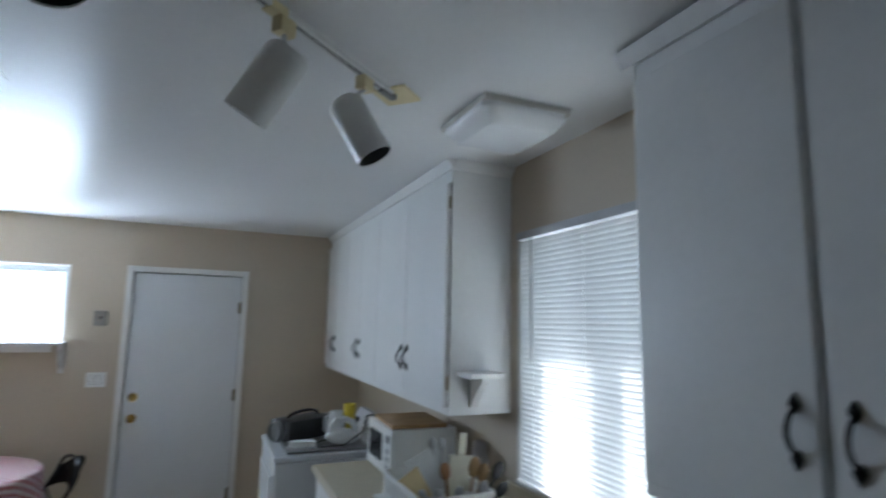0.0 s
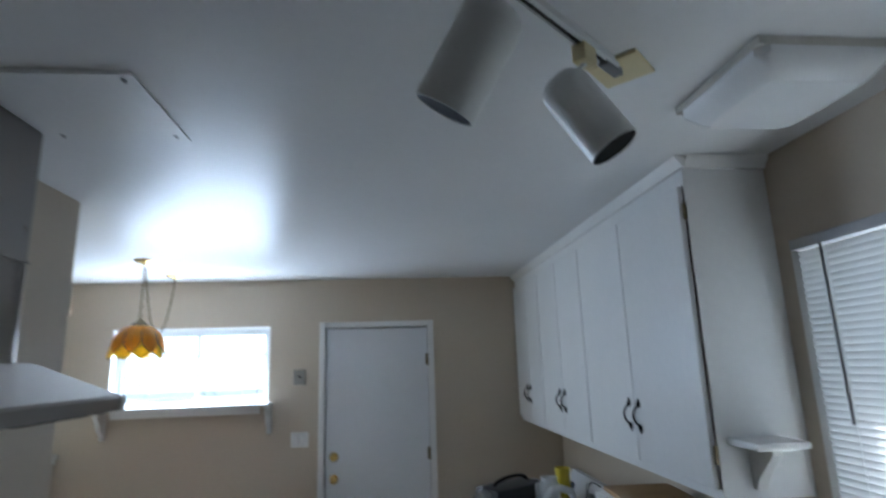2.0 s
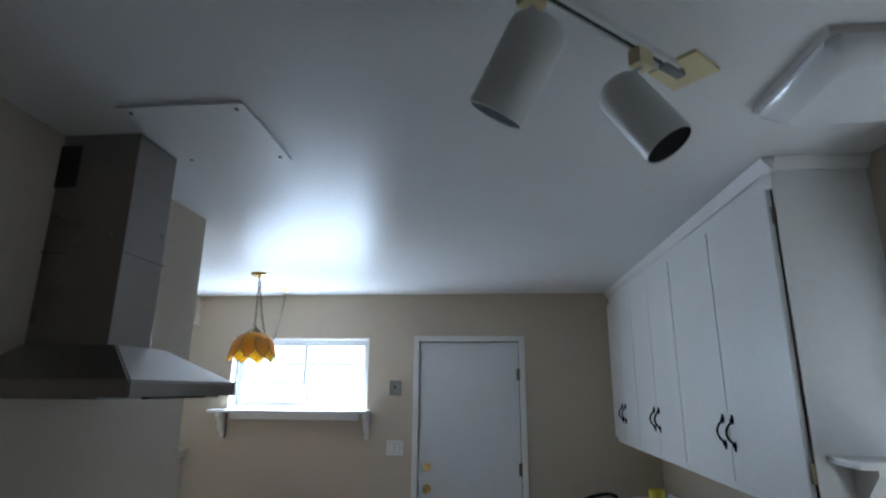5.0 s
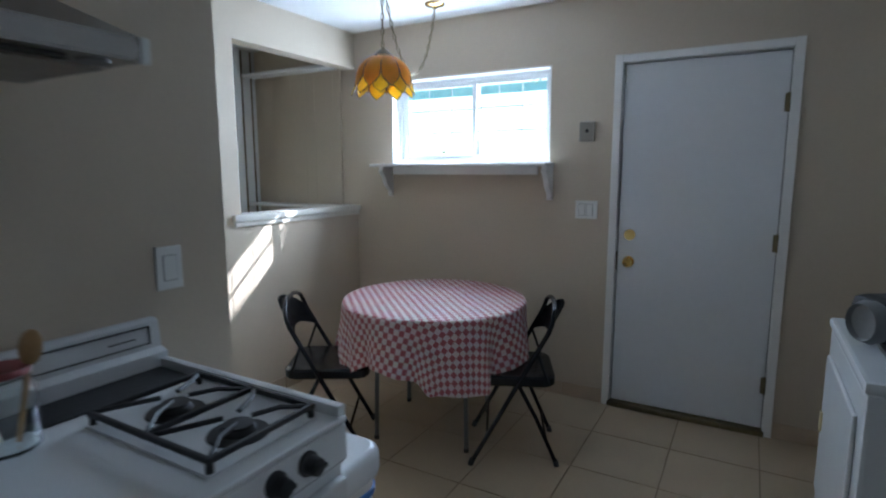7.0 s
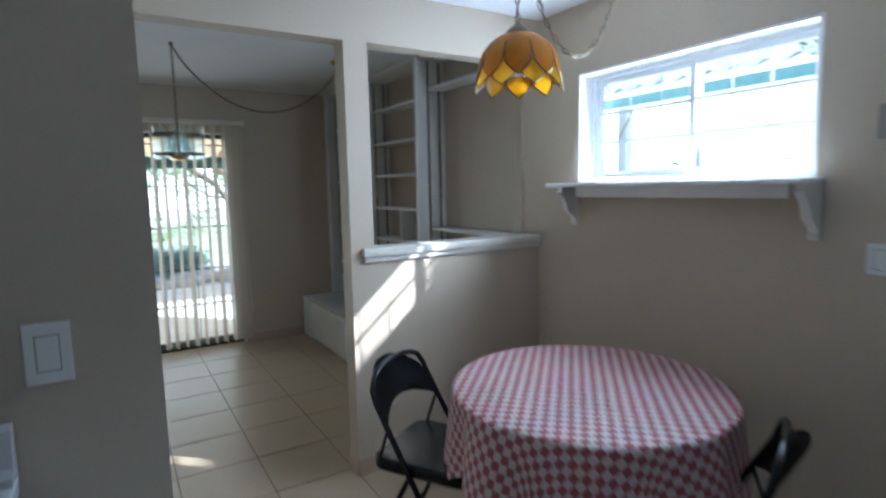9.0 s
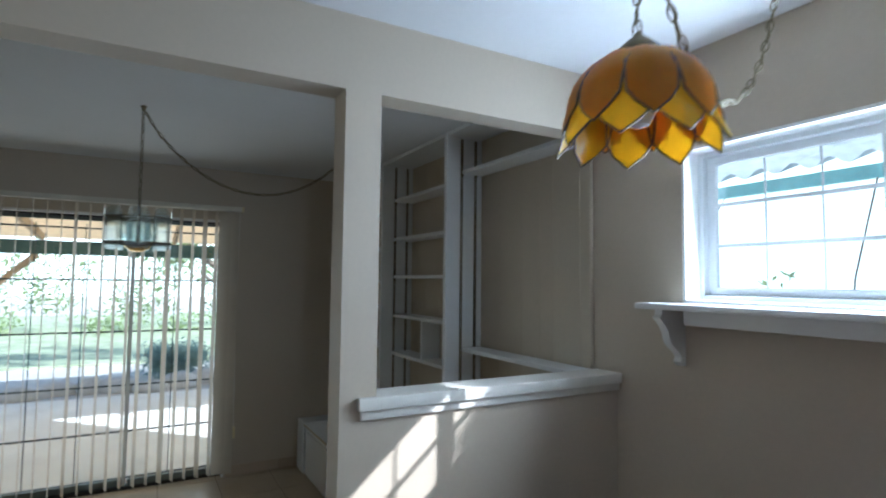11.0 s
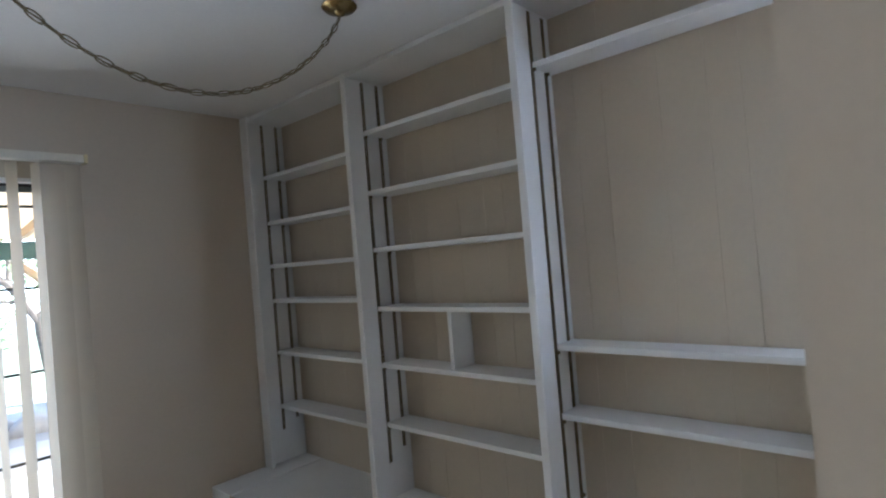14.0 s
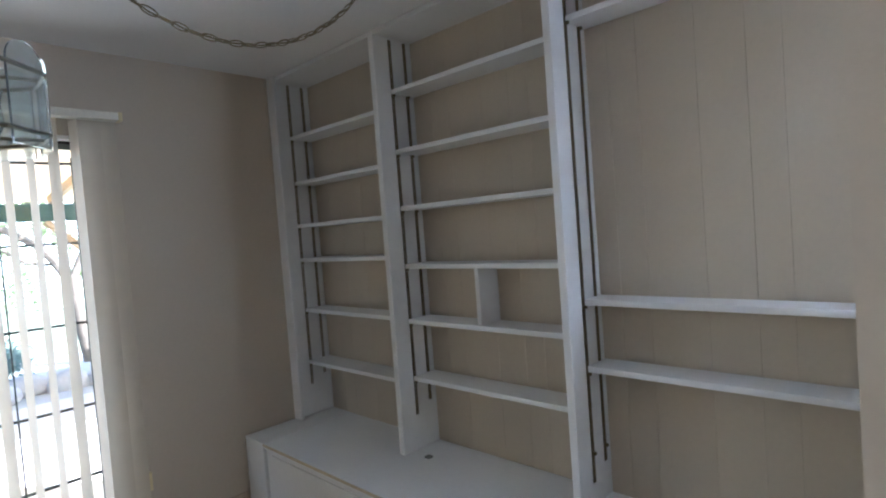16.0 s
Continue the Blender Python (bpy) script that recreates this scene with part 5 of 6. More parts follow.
for z in (1.735, 1.86):
    bm = bmesh.new()
    pipe(bm, [(CX + (RG + 0.010) * math.cos(math.pi / 4 * k + math.pi / 8), CY + (RG + 0.010) * math.sin(math.pi / 4 * k + math.pi / 8), z) for k in range(8)], 0.005, 6, True)
    part("brass_ring", bm, OLDBRASS, ch)
bm = bmesh.new()
for k in range(4):
    a = math.pi / 2 * k
    rod(bm, (CX, CY, 1.862), (CX + (RG + 0.008) * math.cos(a), CY + (RG + 0.008) * math.sin(a), 1.862), 0.004, 6)
    rod(bm, (CX, CY, 1.735), (CX + (RG + 0.008) * math.cos(a), CY + (RG + 0.008) * math.sin(a), 1.735), 0.004, 6)
rod(bm, (CX, CY, 1.70), (CX, CY, 1.94), 0.007, 8)
part("stem", bm, OLDBRASS, ch)
part("bottom_dish", lathe(bmesh.new(), (CX, CY, 0), [(0.001, 1.69), (0.03, 1.695), (0.055, 1.71), (0.06, 1.722), (0.05, 1.724)], 24), BRASS, ch)
for k in range(4):
    a = math.pi / 2 * k + 0.5
    part("lamp_glass", lathe(bmesh.new(), (CX + 0.06 * math.cos(a), CY + 0.06 * math.sin(a), 1.74), [(0.018, 0), (0.03, 0.03), (0.026, 0.07), (0.032, 0.10), (0.030, 0.10), (0.024, 0.07), (0.028, 0.03), (0.016, 0.003)], 16), GREENGLASS, ch)

# ---- dining room ----
pan = thing("wall_panelling", (-4.0, NY, 1.2), "beige grooved board panelling behind the shelves", "panelling", kind="structure")
px, rng = WX + 0.002, random.Random(11)
widths = [0.17, 0.11, 0.20, 0.15, 0.10, 0.19]
k = 0
while px < -2.66:
    w = min(widths[k % 6], -2.645 - px)
    part("board", cube(px, px + w - 0.0008, NY - 0.012, NY - 0.001, 0.002, H - 0.002, 0.0009), PANEL, pan)
    px += w
    k += 1
part("moulding", cube(-2.640, -2.635, NY - 0.016, NY - 0.001, 1.20, H - 0.002, 0.002), WALL, pan)

PB_Y = NY - 0.0125                    # face of the panelling
UF = 4.463                             # front of the uprights
bench = thing("built_in_bench", (-4.0, 4.4, 0), "white painted low built-in cabinet under the bookshelves", "cabinet")
part("body", cube(WX + 0.21, PB - 0.002, 4.145, PB_Y, 0.0, 0.370), WHITE, bench)
part("top", cube(WX + 0.205, PB - 0.002, 4.130, PB_Y, 0.3705, 0.396, 0.004), WHITE, bench)
part("end_box", cube(WX + 0.002, WX + 0.202, 4.127, PB_Y, 0.0, 0.399, 0.005), WHITE, bench)
for a, b in ((-5.2, -4.35), (-4.33, -3.48), (-3.46, -2.62)):
    part("front_panel", cube(a, b, 4.134, 4.1445, 0.03, 0.345, 0.003), WHITE, bench)
part("latch", cube(-4.40, -4.37, 4.50, 4.53, 0.3965, 0.404, 0.002), GREYP, bench)
part("edge_strip", cube(WX + 0.205, PB - 0.002, 4.126, 4.1295, 0.384, 0.3965), mat("raw_wood_edge", (0.55, 0.46, 0.32), 0.6), bench)

case = thing("bookcase", (-4.0, 4.6, 0.396), "white painted built-in bookcase with empty adjustable shelves", "bookcase")
U = [(WX + 0.002, -5.435), (-4.53, -4.497), (-3.575, -3.543)]
for i, (a, b) in enumerate(U):
    part("upright", cube(a, b, UF, PB_Y, 0.3965 if i else 0.3995, H - 0.003, 0.003), WHITE, case)
part("face_strip", cube(WX + 0.002, -5.385, UF - 0.018, UF - 0.0005, 0.3995, H - 0.003, 0.003), WHITE, case)
BAYS = [(-5.435, -4.53), (-4.497, -3.575), (-3.543, PB - 0.002)]
for i, (a, b) in enumerate(BAYS):
    part("top_board", cube(a + 0.001, b - 0.001, UF + 0.004, PB_Y, H - 0.026, H - 0.004, 0.002), WHITE, case)
ZS = [[2.099, 1.827, 1.569, 1.362, 1.054, 0.735], [2.168, 1.877, 1.603, 1.319, 1.048, 0.762], [2.217, 1.180, 0.930]]
SHF = 4.555
for i, ((a, b), zs) in enumerate(zip(BAYS, ZS)):
    for j, z in enumerate(zs):
        fy = SHF + (0.0 if i < 2 else 0.012) + 0.004 * math.sin(3 * i + 2 * j)
        bm = cube(a + 0.002, b - 0.002, fy, PB_Y - 0.003, z - 0.022, z, 0.003)
        for v in bm.verts:
            v.co.z -= 0.004 * math.sin(math.pi * (v.co.x - a) / (b - a))
        part("shelf", bm, WHITE, case, "white painted shelf board")
part("divider", cube(-4.062, -4.040, SHF + 0.012, PB_Y - 0.004, 1.0485, 1.2955, 0.002), WHITE, case)
for (a, b), top_z, low in ((BAYS[0], 2.405, 0.585), (BAYS[1], 2.405, 0.57), (BAYS[2], 2.405, 0.49)):
    for yy, dl in ((4.565, 0.0), (4.660, 0.05)):
        bm = bmesh.new()
        box(bm, a + 0.0005, a + 0.0045, yy - 0.008, yy - 0.003, low + dl, top_z)
        box(bm, a + 0.0005, a + 0.0045, yy + 0.003, yy + 0.008, low + dl, top_z)
        z = low + dl + 0.006
        while z < top_z:
            box(bm, a + 0.0005, a + 0.0035, yy - 0.003, yy + 0.003, z, z + 0.006)
            z += 0.0125
        part("shelf_standard", bm, OLDBRASS, case, "dull brass slotted shelf standard")
for i, zs in enumerate(ZS):
    a = BAYS[i][0]
    zz = list(zs) + ([0.63] if i == 2 else [])
    for z in zz:
        for yy in (4.565, 4.660):
            part("shelf_clip", cube(a + 0.0045, a + 0.016, yy - 0.006, yy + 0.006, z - 0.034, z - 0.0225, 0.002), OLDBRASS, case)

# sliding door, grille and vertical blind
SASHG = mat("grey_green_sash", (0.15, 0.17, 0.155), 0.4, metal=0.3)
# Lighter than the sash: the glare round the stile is put into its colour.
PALESTILE = mat("glare_lightened_stile", (0.62, 0.63, 0.60), 0.4)
sd = thing("sliding_door", (WX - 0.08, 2.55, 0), "sliding glass patio door in dark bronze frame", "door", kind="structure")
s0, s1, _, sz = SLI
bm = bmesh.new()
for b in ((s0 + 0.001, s0 + 0.03, 0.0, sz - 0.001), (s1 - 0.03, s1 - 0.001, 0.0, sz - 0.001), (s0 + 0.03, s1 - 0.03, sz - 0.03, sz - 0.001), (s0 + 0.03, s1 - 0.03, 0.0, 0.025)):
    box(bm, WX - 0.12, WX - 0.06, b[0], b[1], b[2], b[3])
part("door_frame", bm, BRONZE, sd)
bm = bmesh.new()
box(bm, WX - 0.058, WX - 0.002, s1 - 0.016, s1 - 0.001, 0, sz - 0.001)
box(bm, WX - 0.058, WX - 0.002, s0 + 0.001, s0 + 0.016, 0, sz - 0.001)
box(bm, WX - 0.058, WX - 0.002, s0 + 0.016, s1 - 0.016, sz - 0.018, sz - 0.001)
part("door_reveal", bm, TRIM, sd)
for a, b, xx in ((s0 + 0.03, 2.885, WX - 0.105), (2.86, s1 - 0.03, WX - 0.078)):
    bm = bmesh.new()
    for q in ((a, a + 0.025, 0.025, sz - 0.03),) * (a < 2) + ((b - 0.022, b, 0.025, sz - 0.03),) * (b > 3) + ((a + 0.035, b - 0.022, 0.025, 0.07), (a + 0.035, b - 0.022, sz - 0.055, sz - 0.03)):
        box(bm, xx - 0.011, xx + 0.011, q[0], q[1], q[2], q[3])
    sash = part("sash", bm, SASHG, sd)
    m0 = b - 0.016 if a < 2 else a
    part("meeting_stile", cube(xx - 0.010, xx + 0.010, m0, m0 + 0.016, 0.026, sz - 0.031), PALESTILE, sash, "meeting stile lightened to merge with the bright outside")
    g = part("pane", cube(xx - 0.002, xx + 0.002, a + 0.034, b - 0.021, 0.069, sz - 0.054), GLASSM, sash)
    g.visible_shadow = False
grille = thing("security_grille", (WX - T - 0.03, 2.55, 0), "thin grey iron security grille outside sliding door", "grille")
for z in (0.05, 0.397, 0.744, 1.152, 1.545, 1.93):
    part("bar", cube(WX - T - 0.036, WX - T - 0.024, s0, s1, z - 0.006, z + 0.006), IRON, grille)
yy = s0 + 0.02
while yy < s1:
    part("bar", cube(WX - T - 0.024, WX - T - 0.014, yy - 0.003, yy + 0.003, 0.0 - 0.02, 1.96), IRON, grille)
    yy += 0.305

vb = thing("vertical_blind", (WX + 0.09, 2.55, 2.13), "cream vertical blind with open vanes over sliding door", "blind")
part("headrail", cube(WX + 0.055, WX + 0.115, 1.52, 3.612, 2.098, 2.135, 0.004), mat("cream_rail", (0.70, 0.66, 0.55), 0.4), vb)
part("rail_end", cube(WX + 0.053, WX + 0.117, 3.612, 3.628, 2.096, 2.137, 0.003), YPLASTIC, vb)
for yy in (1.8, 2.6, 3.3):
    part("rail_bracket", cube(WX + 0.001, WX + 0.056, yy - 0.012, yy + 0.012, 2.12, 2.138), PLASTIC, vb)
vane_bm = bmesh.new()
N = 4
A = [vane_bm.verts.new((0.0445 * (2 * k / N - 1), 0.006 * (1 - (2 * k / N - 1) ** 2), 0)) for k in range(N + 1)]
B = [vane_bm.verts.new((v.co.x, v.co.y, 2.035)) for v in A]
for k in range(N):
    vane_bm.faces.new((A[k], A[k + 1], B[k + 1], B[k]))
vane_me = mesh_of("vane", vane_bm, SLATV, (0, 0, 0), 60)
rng = random.Random(8)
y = 3.555
while y > 1.54:
    v = new("vane", vane_me)
    v.parent = vb
    v.matrix_basis = Matrix.Translation(-ORG[vb]) @ pose(WX + 0.085, y, 0.055, 0, 0, (14 if y < 3.45 else 76) + rng.uniform(-6, 6))
    y -= 0.0835 if y < 3.45 else 0.062
bm = bmesh.new()
pipe(bm, [(WX + 0.06, 3.605, 2.098), (WX + 0.055, 3.60, 1.2), (WX + 0.05, 3.61, 0.40)], 0.002, 5)
part("cord", bm, PLASTIC, vb)
part("cord_weight", cube(WX + 0.038, WX + 0.062, 3.598, 3.622, 0.31, 0.40, 0.005), YPLASTIC, vb, "yellowed plastic cord weight")

# skirting tiles
base = thing("baseboard", (0, NY, 0), "beige ceramic skirting tiles along the walls", "baseboard", kind="structure")


def skirt(axis, a, b, face, out):
    p = a
    while p < b - 0.02:
        q = min(p + 0.405, b)
        if axis == "x":
            bm = cube(p + 0.001, q - 0.002, face - 0.010 if out < 0 else face + 0.001, face - 0.001 if out < 0 else face + 0.010, 0.002, 0.088, 0.002)
        else:
            bm = cube(face - 0.010 if out < 0 else face + 0.001, face - 0.001 if out < 0 else face + 0.010, p + 0.001, q - 0.002, 0.002, 0.088, 0.002)
        part("skirting_tile", bm, BASET, base)
        p += 0.406


skirt("x", PX + 0.012, DOOR[0] - 0.037, NY, -1)
skirt("x", DOOR[1] + 0.037, EX - 0.012, NY, -1)
skirt("y", 3.497, NY - 0.012, PX, 1)
skirt("x", PB, PX, 3.497, -1)
skirt("y", 3.497, 4.12, PB, -1)
skirt("y", SLI[1] + 0.01, 4.12, WX, 1)
skirt("y", DS, SLI[0] - 0.01, WX, 1)
skirt("x", PB, SX, SY, 1)
skirt("y", 2.29, SY, SX, 1)
skirt("y", DS + 0.0, SY, PB, -1)

# ---- outside ----
# Gravel paled so the ground looks bright even where shade falls.
ground = solid("ground", cube(-400, 400, -400, 400, -0.35, -0.16), mat("pale_gravel", (0.58, 0.55, 0.49), 0.95, vary=0.25, scale=0.6, bump=0.4), "sandy garden ground around the house", "ground", kind="structure")
patio = solid("patio", cube(-9.6, WX - T - 0.002, -6, 11, -0.159, -0.06, 0.01), CONCRETE, "pale concrete patio slab behind the sliding door", "patio", kind="structure")
lawn = solid("lawn", cube(-30, -13.4, -20, 24, -0.159, -0.12), LAWN, "sunlit green lawn beyond the patio", "lawn", kind="structure")
hd_roof = thing("house_roof", (-2, 1.5, H + 0.13), "unseen flat roof slab with east overhang shading the blind", "roof", kind="structure")
# East overhang is added out of view to keep sun off the blind.
part("slab", cube(WX - 0.5, EX + 1.15, KS - 0.4, NY + 0.28, H + 0.125, H + 0.30), ROOFG, hd_roof)

pc = thing("patio_cover", (-7.6, 2.5, -0.06), "tan sheeted patio cover on dark green beam and posts", "patio cover")
xh, xo, zh, zo = WX - T - 0.01, -9.3, 2.40, 2.08
bm = prism(bmesh.new(), [(xh, zh + 0.03), (xo - 0.3, zo + 0.03 - 0.026), (xo - 0.3, zo + 0.07 - 0.026), (xh, zh + 0.07)], "y", -1.5, 7.5)
part("roof_sheet", bm, TANROOF, pc)
for j in range(12):
    yy = -1.2 + 0.75 * j
    bm = prism(bmesh.new(), [(xh, zh - 0.08), (xo, zo - 0.05), (xo, zo + 0.029), (xh, zh + 0.029)], "y", yy - 0.022, yy + 0.022)
    part("rafter", bm, TANW, pc)
part("beam", cube(xo - 0.06, xo + 0.06, -1.5, 7.5, zo - 0.225, zo - 0.051), DKGREEN, pc, "dark green painted beam")
for yy in (-1.2, 1.2, 4.55, 7.2):
    part("post", cube(xo - 0.05, xo + 0.05, yy - 0.05, yy + 0.05, -0.06, zo - 0.226), DKGREEN, pc)
for yy, s in ((4.55, -1), (1.2, 1)):
    bm = bmesh.new()
    rod(bm, (xo, yy + 0.05 * s, 1.35), (xo, yy + 0.55 * s, zo - 0.23), 0.04, 6)
    part("brace", bm, TANW, pc)


def leaf_mass(clumps, n, size, seed, flat_=0.6):
    """Many small pointed leaves scattered through ball-shaped clumps."""
    r = random.Random(seed)
    verts, faces = [], []
    for (cx, cy, cz, rad) in clumps:
        for _ in range(n):
            d = Vector((r.gauss(0, 1), r.gauss(0, 1), r.gauss(0, 0.8))).normalized() * rad * (r.random() ** 0.4) * r.uniform(0.75, 1.15)
            c = Vector((cx, cy, cz)) + d
            s = size * r.uniform(0.6, 1.3)
            q = Euler((r.uniform(-1, 1), r.uniform(-1, 1), r.uniform(0, 6.3))).to_matrix()
            b = len(verts)
            for u, v, w in ((-1, 0, 0), (0, -0.42, 0.1), (1, 0, -0.1), (0, 0.42, 0.1)):
                verts.append(c + q @ Vector((u * s, v * s, w * s)))
            faces.append((b, b + 1, b + 2, b + 3))
    me = bpy.data.meshes.new("leaves")
    me.from_pydata(verts, [], faces)
    return me


def leafy(name, me, material, parent, label=""):
    me.materials.append(material)
    me.transform(Matrix.Translation(-ORG[parent]))
    ob = new(name, me)
    ob.parent = parent
    ORG[ob] = ORG[parent]
    ob["kind"] = "stuff"
    return ob


r = random.Random(21)
bush = thing("bush", (-11.6, 3.45, -0.16), "rounded blue-green shrub beside the garden stones", "bush")
bm = bmesh.new()
for k in range(7):
    rod(bm, (-11.6, 3.45, -0.17), (-11.6 + r.uniform(-0.4, 0.4), 3.45 + r.uniform(-0.5, 0.5), 0.25), 0.02, 6, 0.008)
part("stems", bm, BARK, bush)
# Bush looks sunlit through its lightened leaf colour.
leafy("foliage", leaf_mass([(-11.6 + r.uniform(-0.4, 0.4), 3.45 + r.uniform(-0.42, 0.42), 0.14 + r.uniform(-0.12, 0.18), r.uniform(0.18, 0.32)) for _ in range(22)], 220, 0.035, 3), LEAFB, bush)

tree = thing("tree", (-12.3, 4.9, -0.16), "garden tree with leaning grey trunk and bright leaves", "tree")
bm = bmesh.new()
pipe(bm, [(-12.3, 4.92, -0.2), (-12.32, 4.86, 0.35), (-12.3, 4.79, 0.9), (-12.28, 4.78, 1.2)], 0.085, 10)
pipe(bm, [(-12.28, 4.79, 1.0), (-12.25, 4.58, 1.40), (-12.2, 4.40, 1.66), (-12.15, 4.0, 1.92), (-12.1, 3.55, 2.25)], 0.055, 8)
pipe(bm, [(-12.28, 4.78, 1.1), (-12.3, 5.0, 1.6), (-12.3, 5.4, 2.2)], 0.055, 8)
pipe(bm, [(-12.2, 4.42, 1.63), (-12.25, 4.45, 2.0), (-12.2, 4.25, 2.5)], 0.035, 8)
pipe(bm, [(-12.28, 4.60, 1.36), (-12.3, 4.25, 1.42), (-12.3, 4.0, 1.62)], 0.025, 6)
pipe(bm, [(-12.3, 5.35, 2.15), (-12.1, 5.3, 3.2)], 0.04, 8)
part("trunk", bm, BARK, tree)
leafy("crown", leaf_mass([(-12.2 + r.uniform(-0.9, 0.9), 4.6 + r.uniform(-1.7, 1.7), 2.5 + r.uniform(-0.6, 1.1), r.uniform(0.3, 0.6)) for _ in range(30)], 130, 0.06, 5), LEAFH, tree)

hedge = thing("hedge", (-21, 3, -0.12), "bright sunlit yellow-green hedge at garden end", "hedge")
leafy("foliage", leaf_mass([(-21 + r.uniform(-1.2, 1.2), -9 + 24 * k / 60 + r.uniform(-0.3, 0.3), 0.3 + 1.5 * (k % 3) / 2 + r.uniform(-0.2, 0.3), r.uniform(0.6, 0.9)) for k in range(60) if k % 5 < 4], 260, 0.085, 9), LEAFH, hedge)
for k in range(9):
    rk_ = bmesh.new()
    bmesh.ops.create_icosphere(rk_, subdivisions=2, radius=1.0)
    for v in rk_.verts:
        v.co *= 1 + 0.25 * noise.noise(v.co * 1.7 + Vector((k * 3.1, 0, 0)))
    yy = 1.5 + 0.40 * k
    place = Vector((-10.6 + r.uniform(-0.25, 0.3), yy, -0.11))
    turn(rk_, Matrix.Translation(place) @ Matrix.Diagonal((r.uniform(0.16, 0.3), r.uniform(0.2, 0.38), r.uniform(0.12, 0.2), 1)))
    solid("garden_stone", rk_, STONE, "rough grey garden stone on bare earth", "stone", place, group="garden stones", smooth=50)

# neighbour's side, seen through the north window
# Fascia teal lightened: the outdoor overexposure is put into the colour.
GLARETEAL = mat("glare_teal_fascia", (0.30, 0.56, 0.54), 0.6, vary=0.15, scale=5)
# Lighter copy of the roof grey, raised to carry the same glare.
GLAREROOF = mat("glare_roof_sheet", (0.62, 0.66, 0.65), 0.6, vary=0.2, scale=4)
# Neighbour's house drawn without its white wall; posts added, glowing backdrop shows through.
nb = thing("carport", (-2, 9, -0.16), "neighbouring house as open roof on posts, white wall left out", "carport")
for wx in (-8.5, -4.6, 1.2, 5.2):
    part("post", cube(wx - 0.06, wx + 0.06, 7.95, 8.07, -0.16, 2.40), STUCCO, nb)
part("fascia", cube(-9.3, 6.3, 7.84, 7.90, 2.40, 2.51), GLARETEAL, nb, "teal painted fascia board")
bm = bmesh.new()
n = 320
prev = None
for k in range(n + 1):
    x = -9.4 + 15.8 * k / n
    z = 0.040 * math.cos(2 * math.pi * x / 0.28)
    a, b = bm.verts.new((x, 7.74, 2.57 + z)), bm.verts.new((x, 10.6, 3.50 + z))
    if prev:
        bm.faces.new((prev[0], a, b, prev[1]))
    prev = (a, b)
bmesh.ops.solidify(bm, geom=bm.faces[:], thickness=0.012)
part("roof", bm, GLAREROOF, nb, "pale corrugated roof sheets")
fence = thing("fence", (-2, 6.7, -0.16), "low teal painted board fence outside the window", "fence")
for k in range(44):
    xx = -6.4 + 0.2 * k
    part("fence_board", cube(xx + 0.004, xx + 0.192, 6.7, 6.722, -0.16, 1.30 + 0.012 * math.sin(k * 2.1)), TEAL, fence)
part("fence_rail", cube(-6.4, 2.4, 6.66, 6.70, 1.05, 1.13), TEAL, fence)
vine = thing("vine", (-1.5, 6.0, -0.16), "leafy vine with pale flowers outside the window", "vine")
bm = bmesh.new()
for k in range(5):
    x0 = -3.2 + 0.8 * k
    pipe(bm, [(x0, 6.1, -0.16), (x0 + 0.1, 6.15, 0.8), (x0 + 0.25 * math.sin(k), 6.05, 1.6), (x0 + 0.3, 6.1, 2.1)], 0.005, 6)
# Tall stems added only to carry the sun-masking leaf clumps.
for x0, zt in ((-0.95, 2.75), (-0.62, 2.7), (-0.45, 2.8), (-0.25, 2.68)):
    pipe(bm, [(x0 + 0.1, 6.12, -0.16), (x0 - 0.04, 6.1, 1.2), (x0 + 0.05, 6.08, 2.2), (x0, 6.1, zt)], 0.007, 6)
part("stems", bm, BARK, vine)
# Unseen leaf clumps placed to cut the sun patch into streaks.
up = [(x, 6.1, z, 0.085) for x in (-1.10, -0.98, -0.86) for z in (2.5, 2.62, 2.72)]
up += [(-0.30 + 0.09 * k, 6.1, 2.62 - 0.02 * (k % 2), 0.07) for k in range(3)]
leafy("high_foliage", leaf_mass(up, 60, 0.026, 31), LEAF, vine)
leafy("foliage", leaf_mass([(-3.4 + 0.36 * k + r.uniform(-0.2, 0.2), 6.1 + r.uniform(-0.15, 0.15), r.choice((1.35, 1.42, 1.55, 2.25)), r.uniform(0.08, 0.17)) for k in range(14)], 22, 0.028, 13), LEAFH, vine)

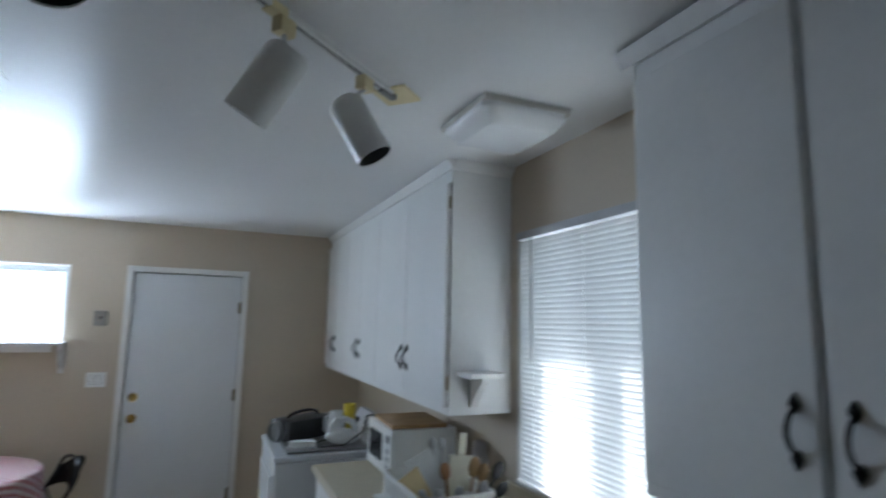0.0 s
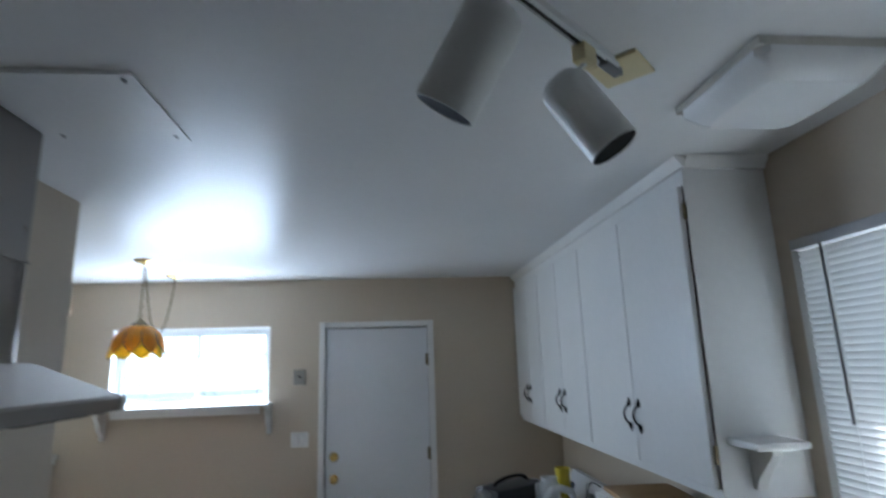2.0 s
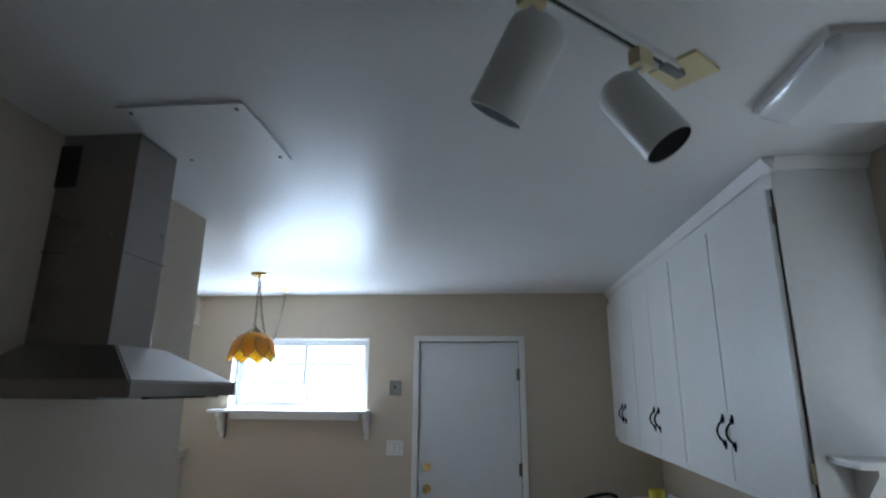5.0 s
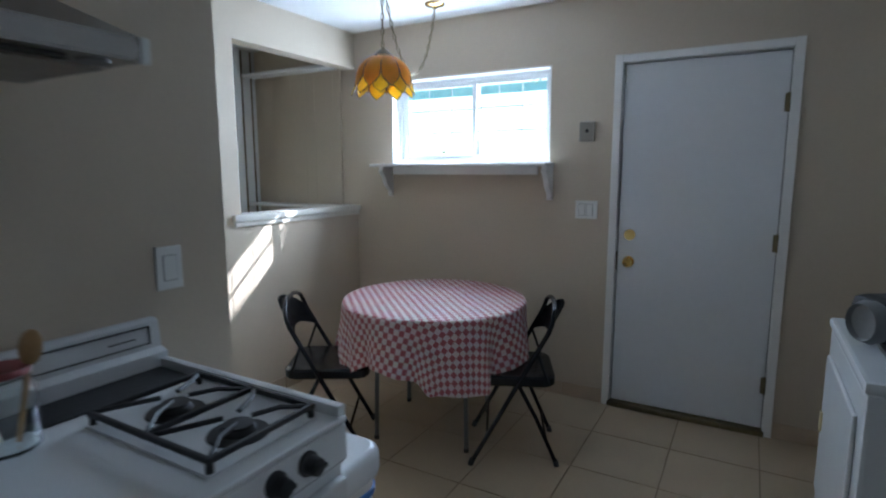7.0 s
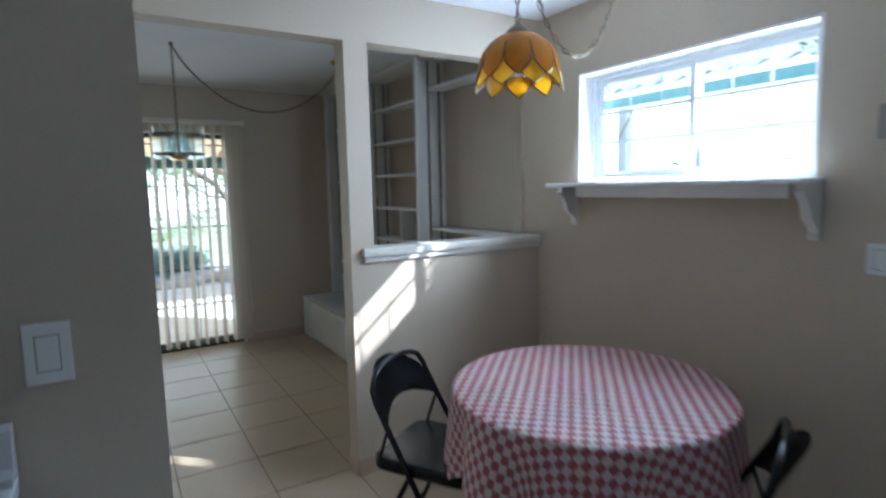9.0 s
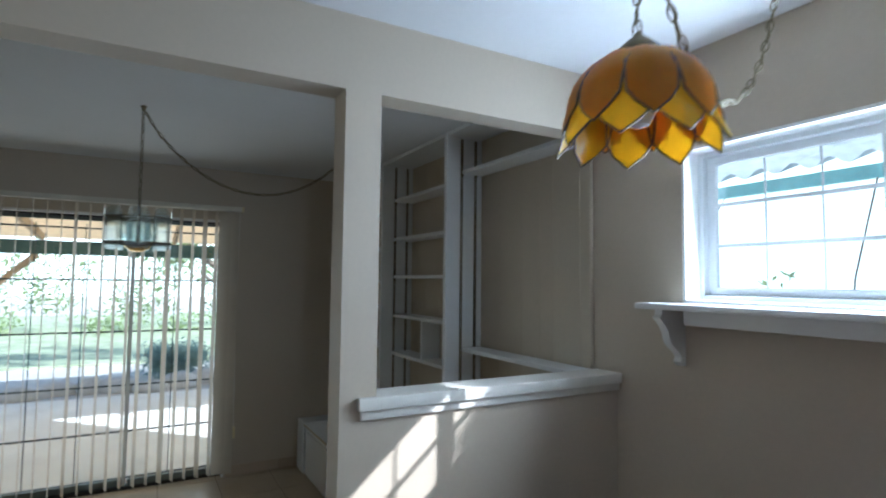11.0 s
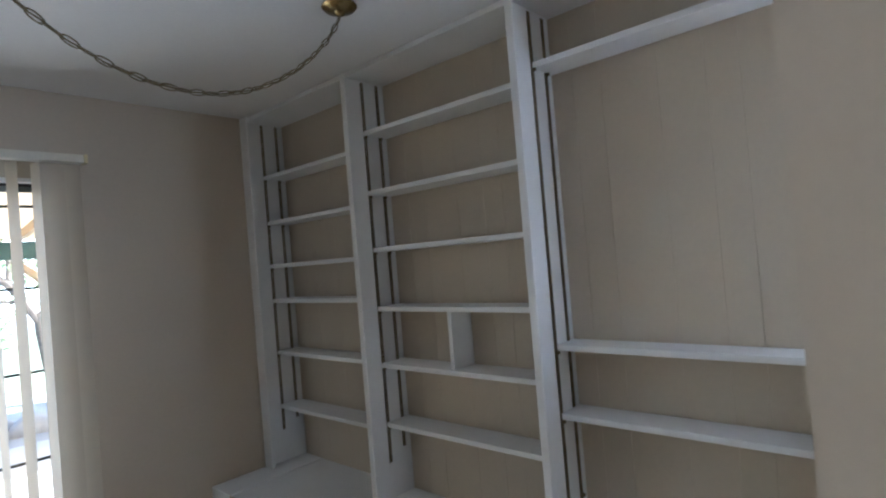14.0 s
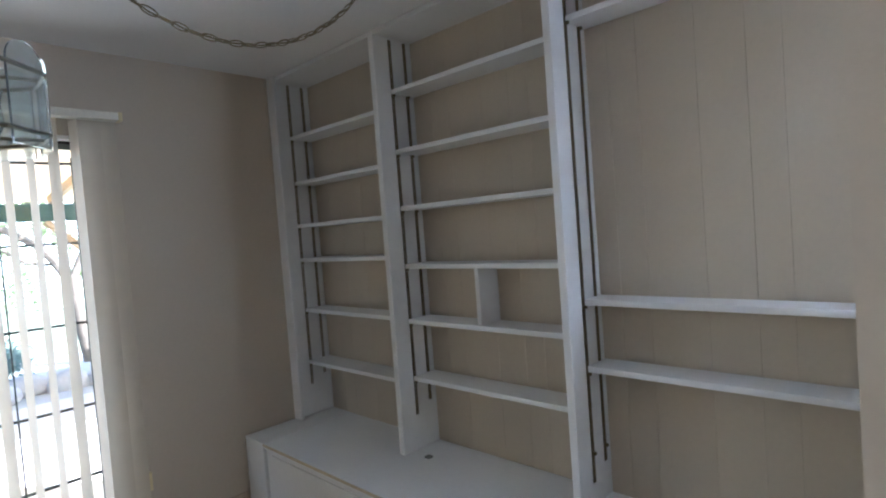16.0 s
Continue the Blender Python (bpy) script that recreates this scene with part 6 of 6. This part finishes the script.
# glowing panels behind the gardens, added for the overexposed brightness outside
GLOWPANEL = bpy.data.materials.new("glowing_backdrop")
GLOWPANEL.use_nodes = True
bsdf(GLOWPANEL).inputs["Base Color"].default_value = (0.6, 0.65, 0.62, 1)
bsdf(GLOWPANEL).inputs["Emission Color"].default_value = (0.90, 1.0, 0.97, 1)
bsdf(GLOWPANEL).inputs["Emission Strength"].default_value = 0.9
bd_ = thing("backdrop", (0, 0, -0.16), "glowing plain panels standing in for the bright distance", "backdrop", kind="structure")
part("north_distance", cube(-70, 70, 60, 60.2, -0.16, 16), GLOWPANEL, bd_)
part("west_distance", cube(-60.2, -60, -70, 70, -0.16, 16), GLOWPANEL, bd_)
part("east_distance", cube(60, 60.2, -70, 70, -0.16, 16), GLOWPANEL, bd_)

# unseen tree added northeast of the house, its crown shaped to mask the sun
st_ = thing("tree", (2.4, 9.75, -0.16), "unseen leafy tree added northeast to break the sunlight", "tree")
bm = bmesh.new()
rod(bm, (2.4, 10.9, -0.2), (2.4, 10.6, 3.6), 0.2, 10, 0.14)
rod(bm, (2.4, 10.6, 3.4), (1.4, 9.7, 5.0), 0.10, 8, 0.04)
rod(bm, (2.4, 10.6, 3.4), (3.3, 9.7, 5.4), 0.10, 8, 0.04)
part("trunk", bm, BARK, st_)
crown_c = []
for k in range(76):
    x = r.uniform(1.2, 5.0)
    # Lower crown between these x values lets the wanted sun patch through.
    topz = 5.78 if 2.5 < x < 3.85 else 6.35
    crown_c.append((x, 9.5 + r.uniform(-0.3, 0.3), r.uniform(4.5, topz - 0.28), r.uniform(0.26, 0.36)))
leafy("crown", leaf_mass(crown_c, 150, 0.11, 17), LEAF, st_)

# ---- floor tiles ----
TS, G = 0.406, 0.006
tile_bm = cube(-TS / 2 + G / 2, TS / 2 - G / 2, -TS / 2 + G / 2, TS / 2 - G / 2, -0.012, 0.0, 0.0015)
tile_me = mesh_of("tile", tile_bm, TILE, (0, 0, 0), None)
for i in range(-13, 6):
    for j in range(-13, 5):
        cx, cy = -0.565 + (i - 0.5) * TS, 3.50 + (j - 0.5) * TS
        if cx < WX - 0.2 or cx > EX + 0.1 or cy > NY + 0.1 or cy < KS - 0.2:
            continue
        if cx < PB and cy < DS - 0.2:
            continue
        if PB + 0.2 < cx < SX - 0.2 and cy < SY - 0.2:
            continue
        t = new("tile", tile_me)
        t.location = (cx, cy, 0)
        t.parent = floor
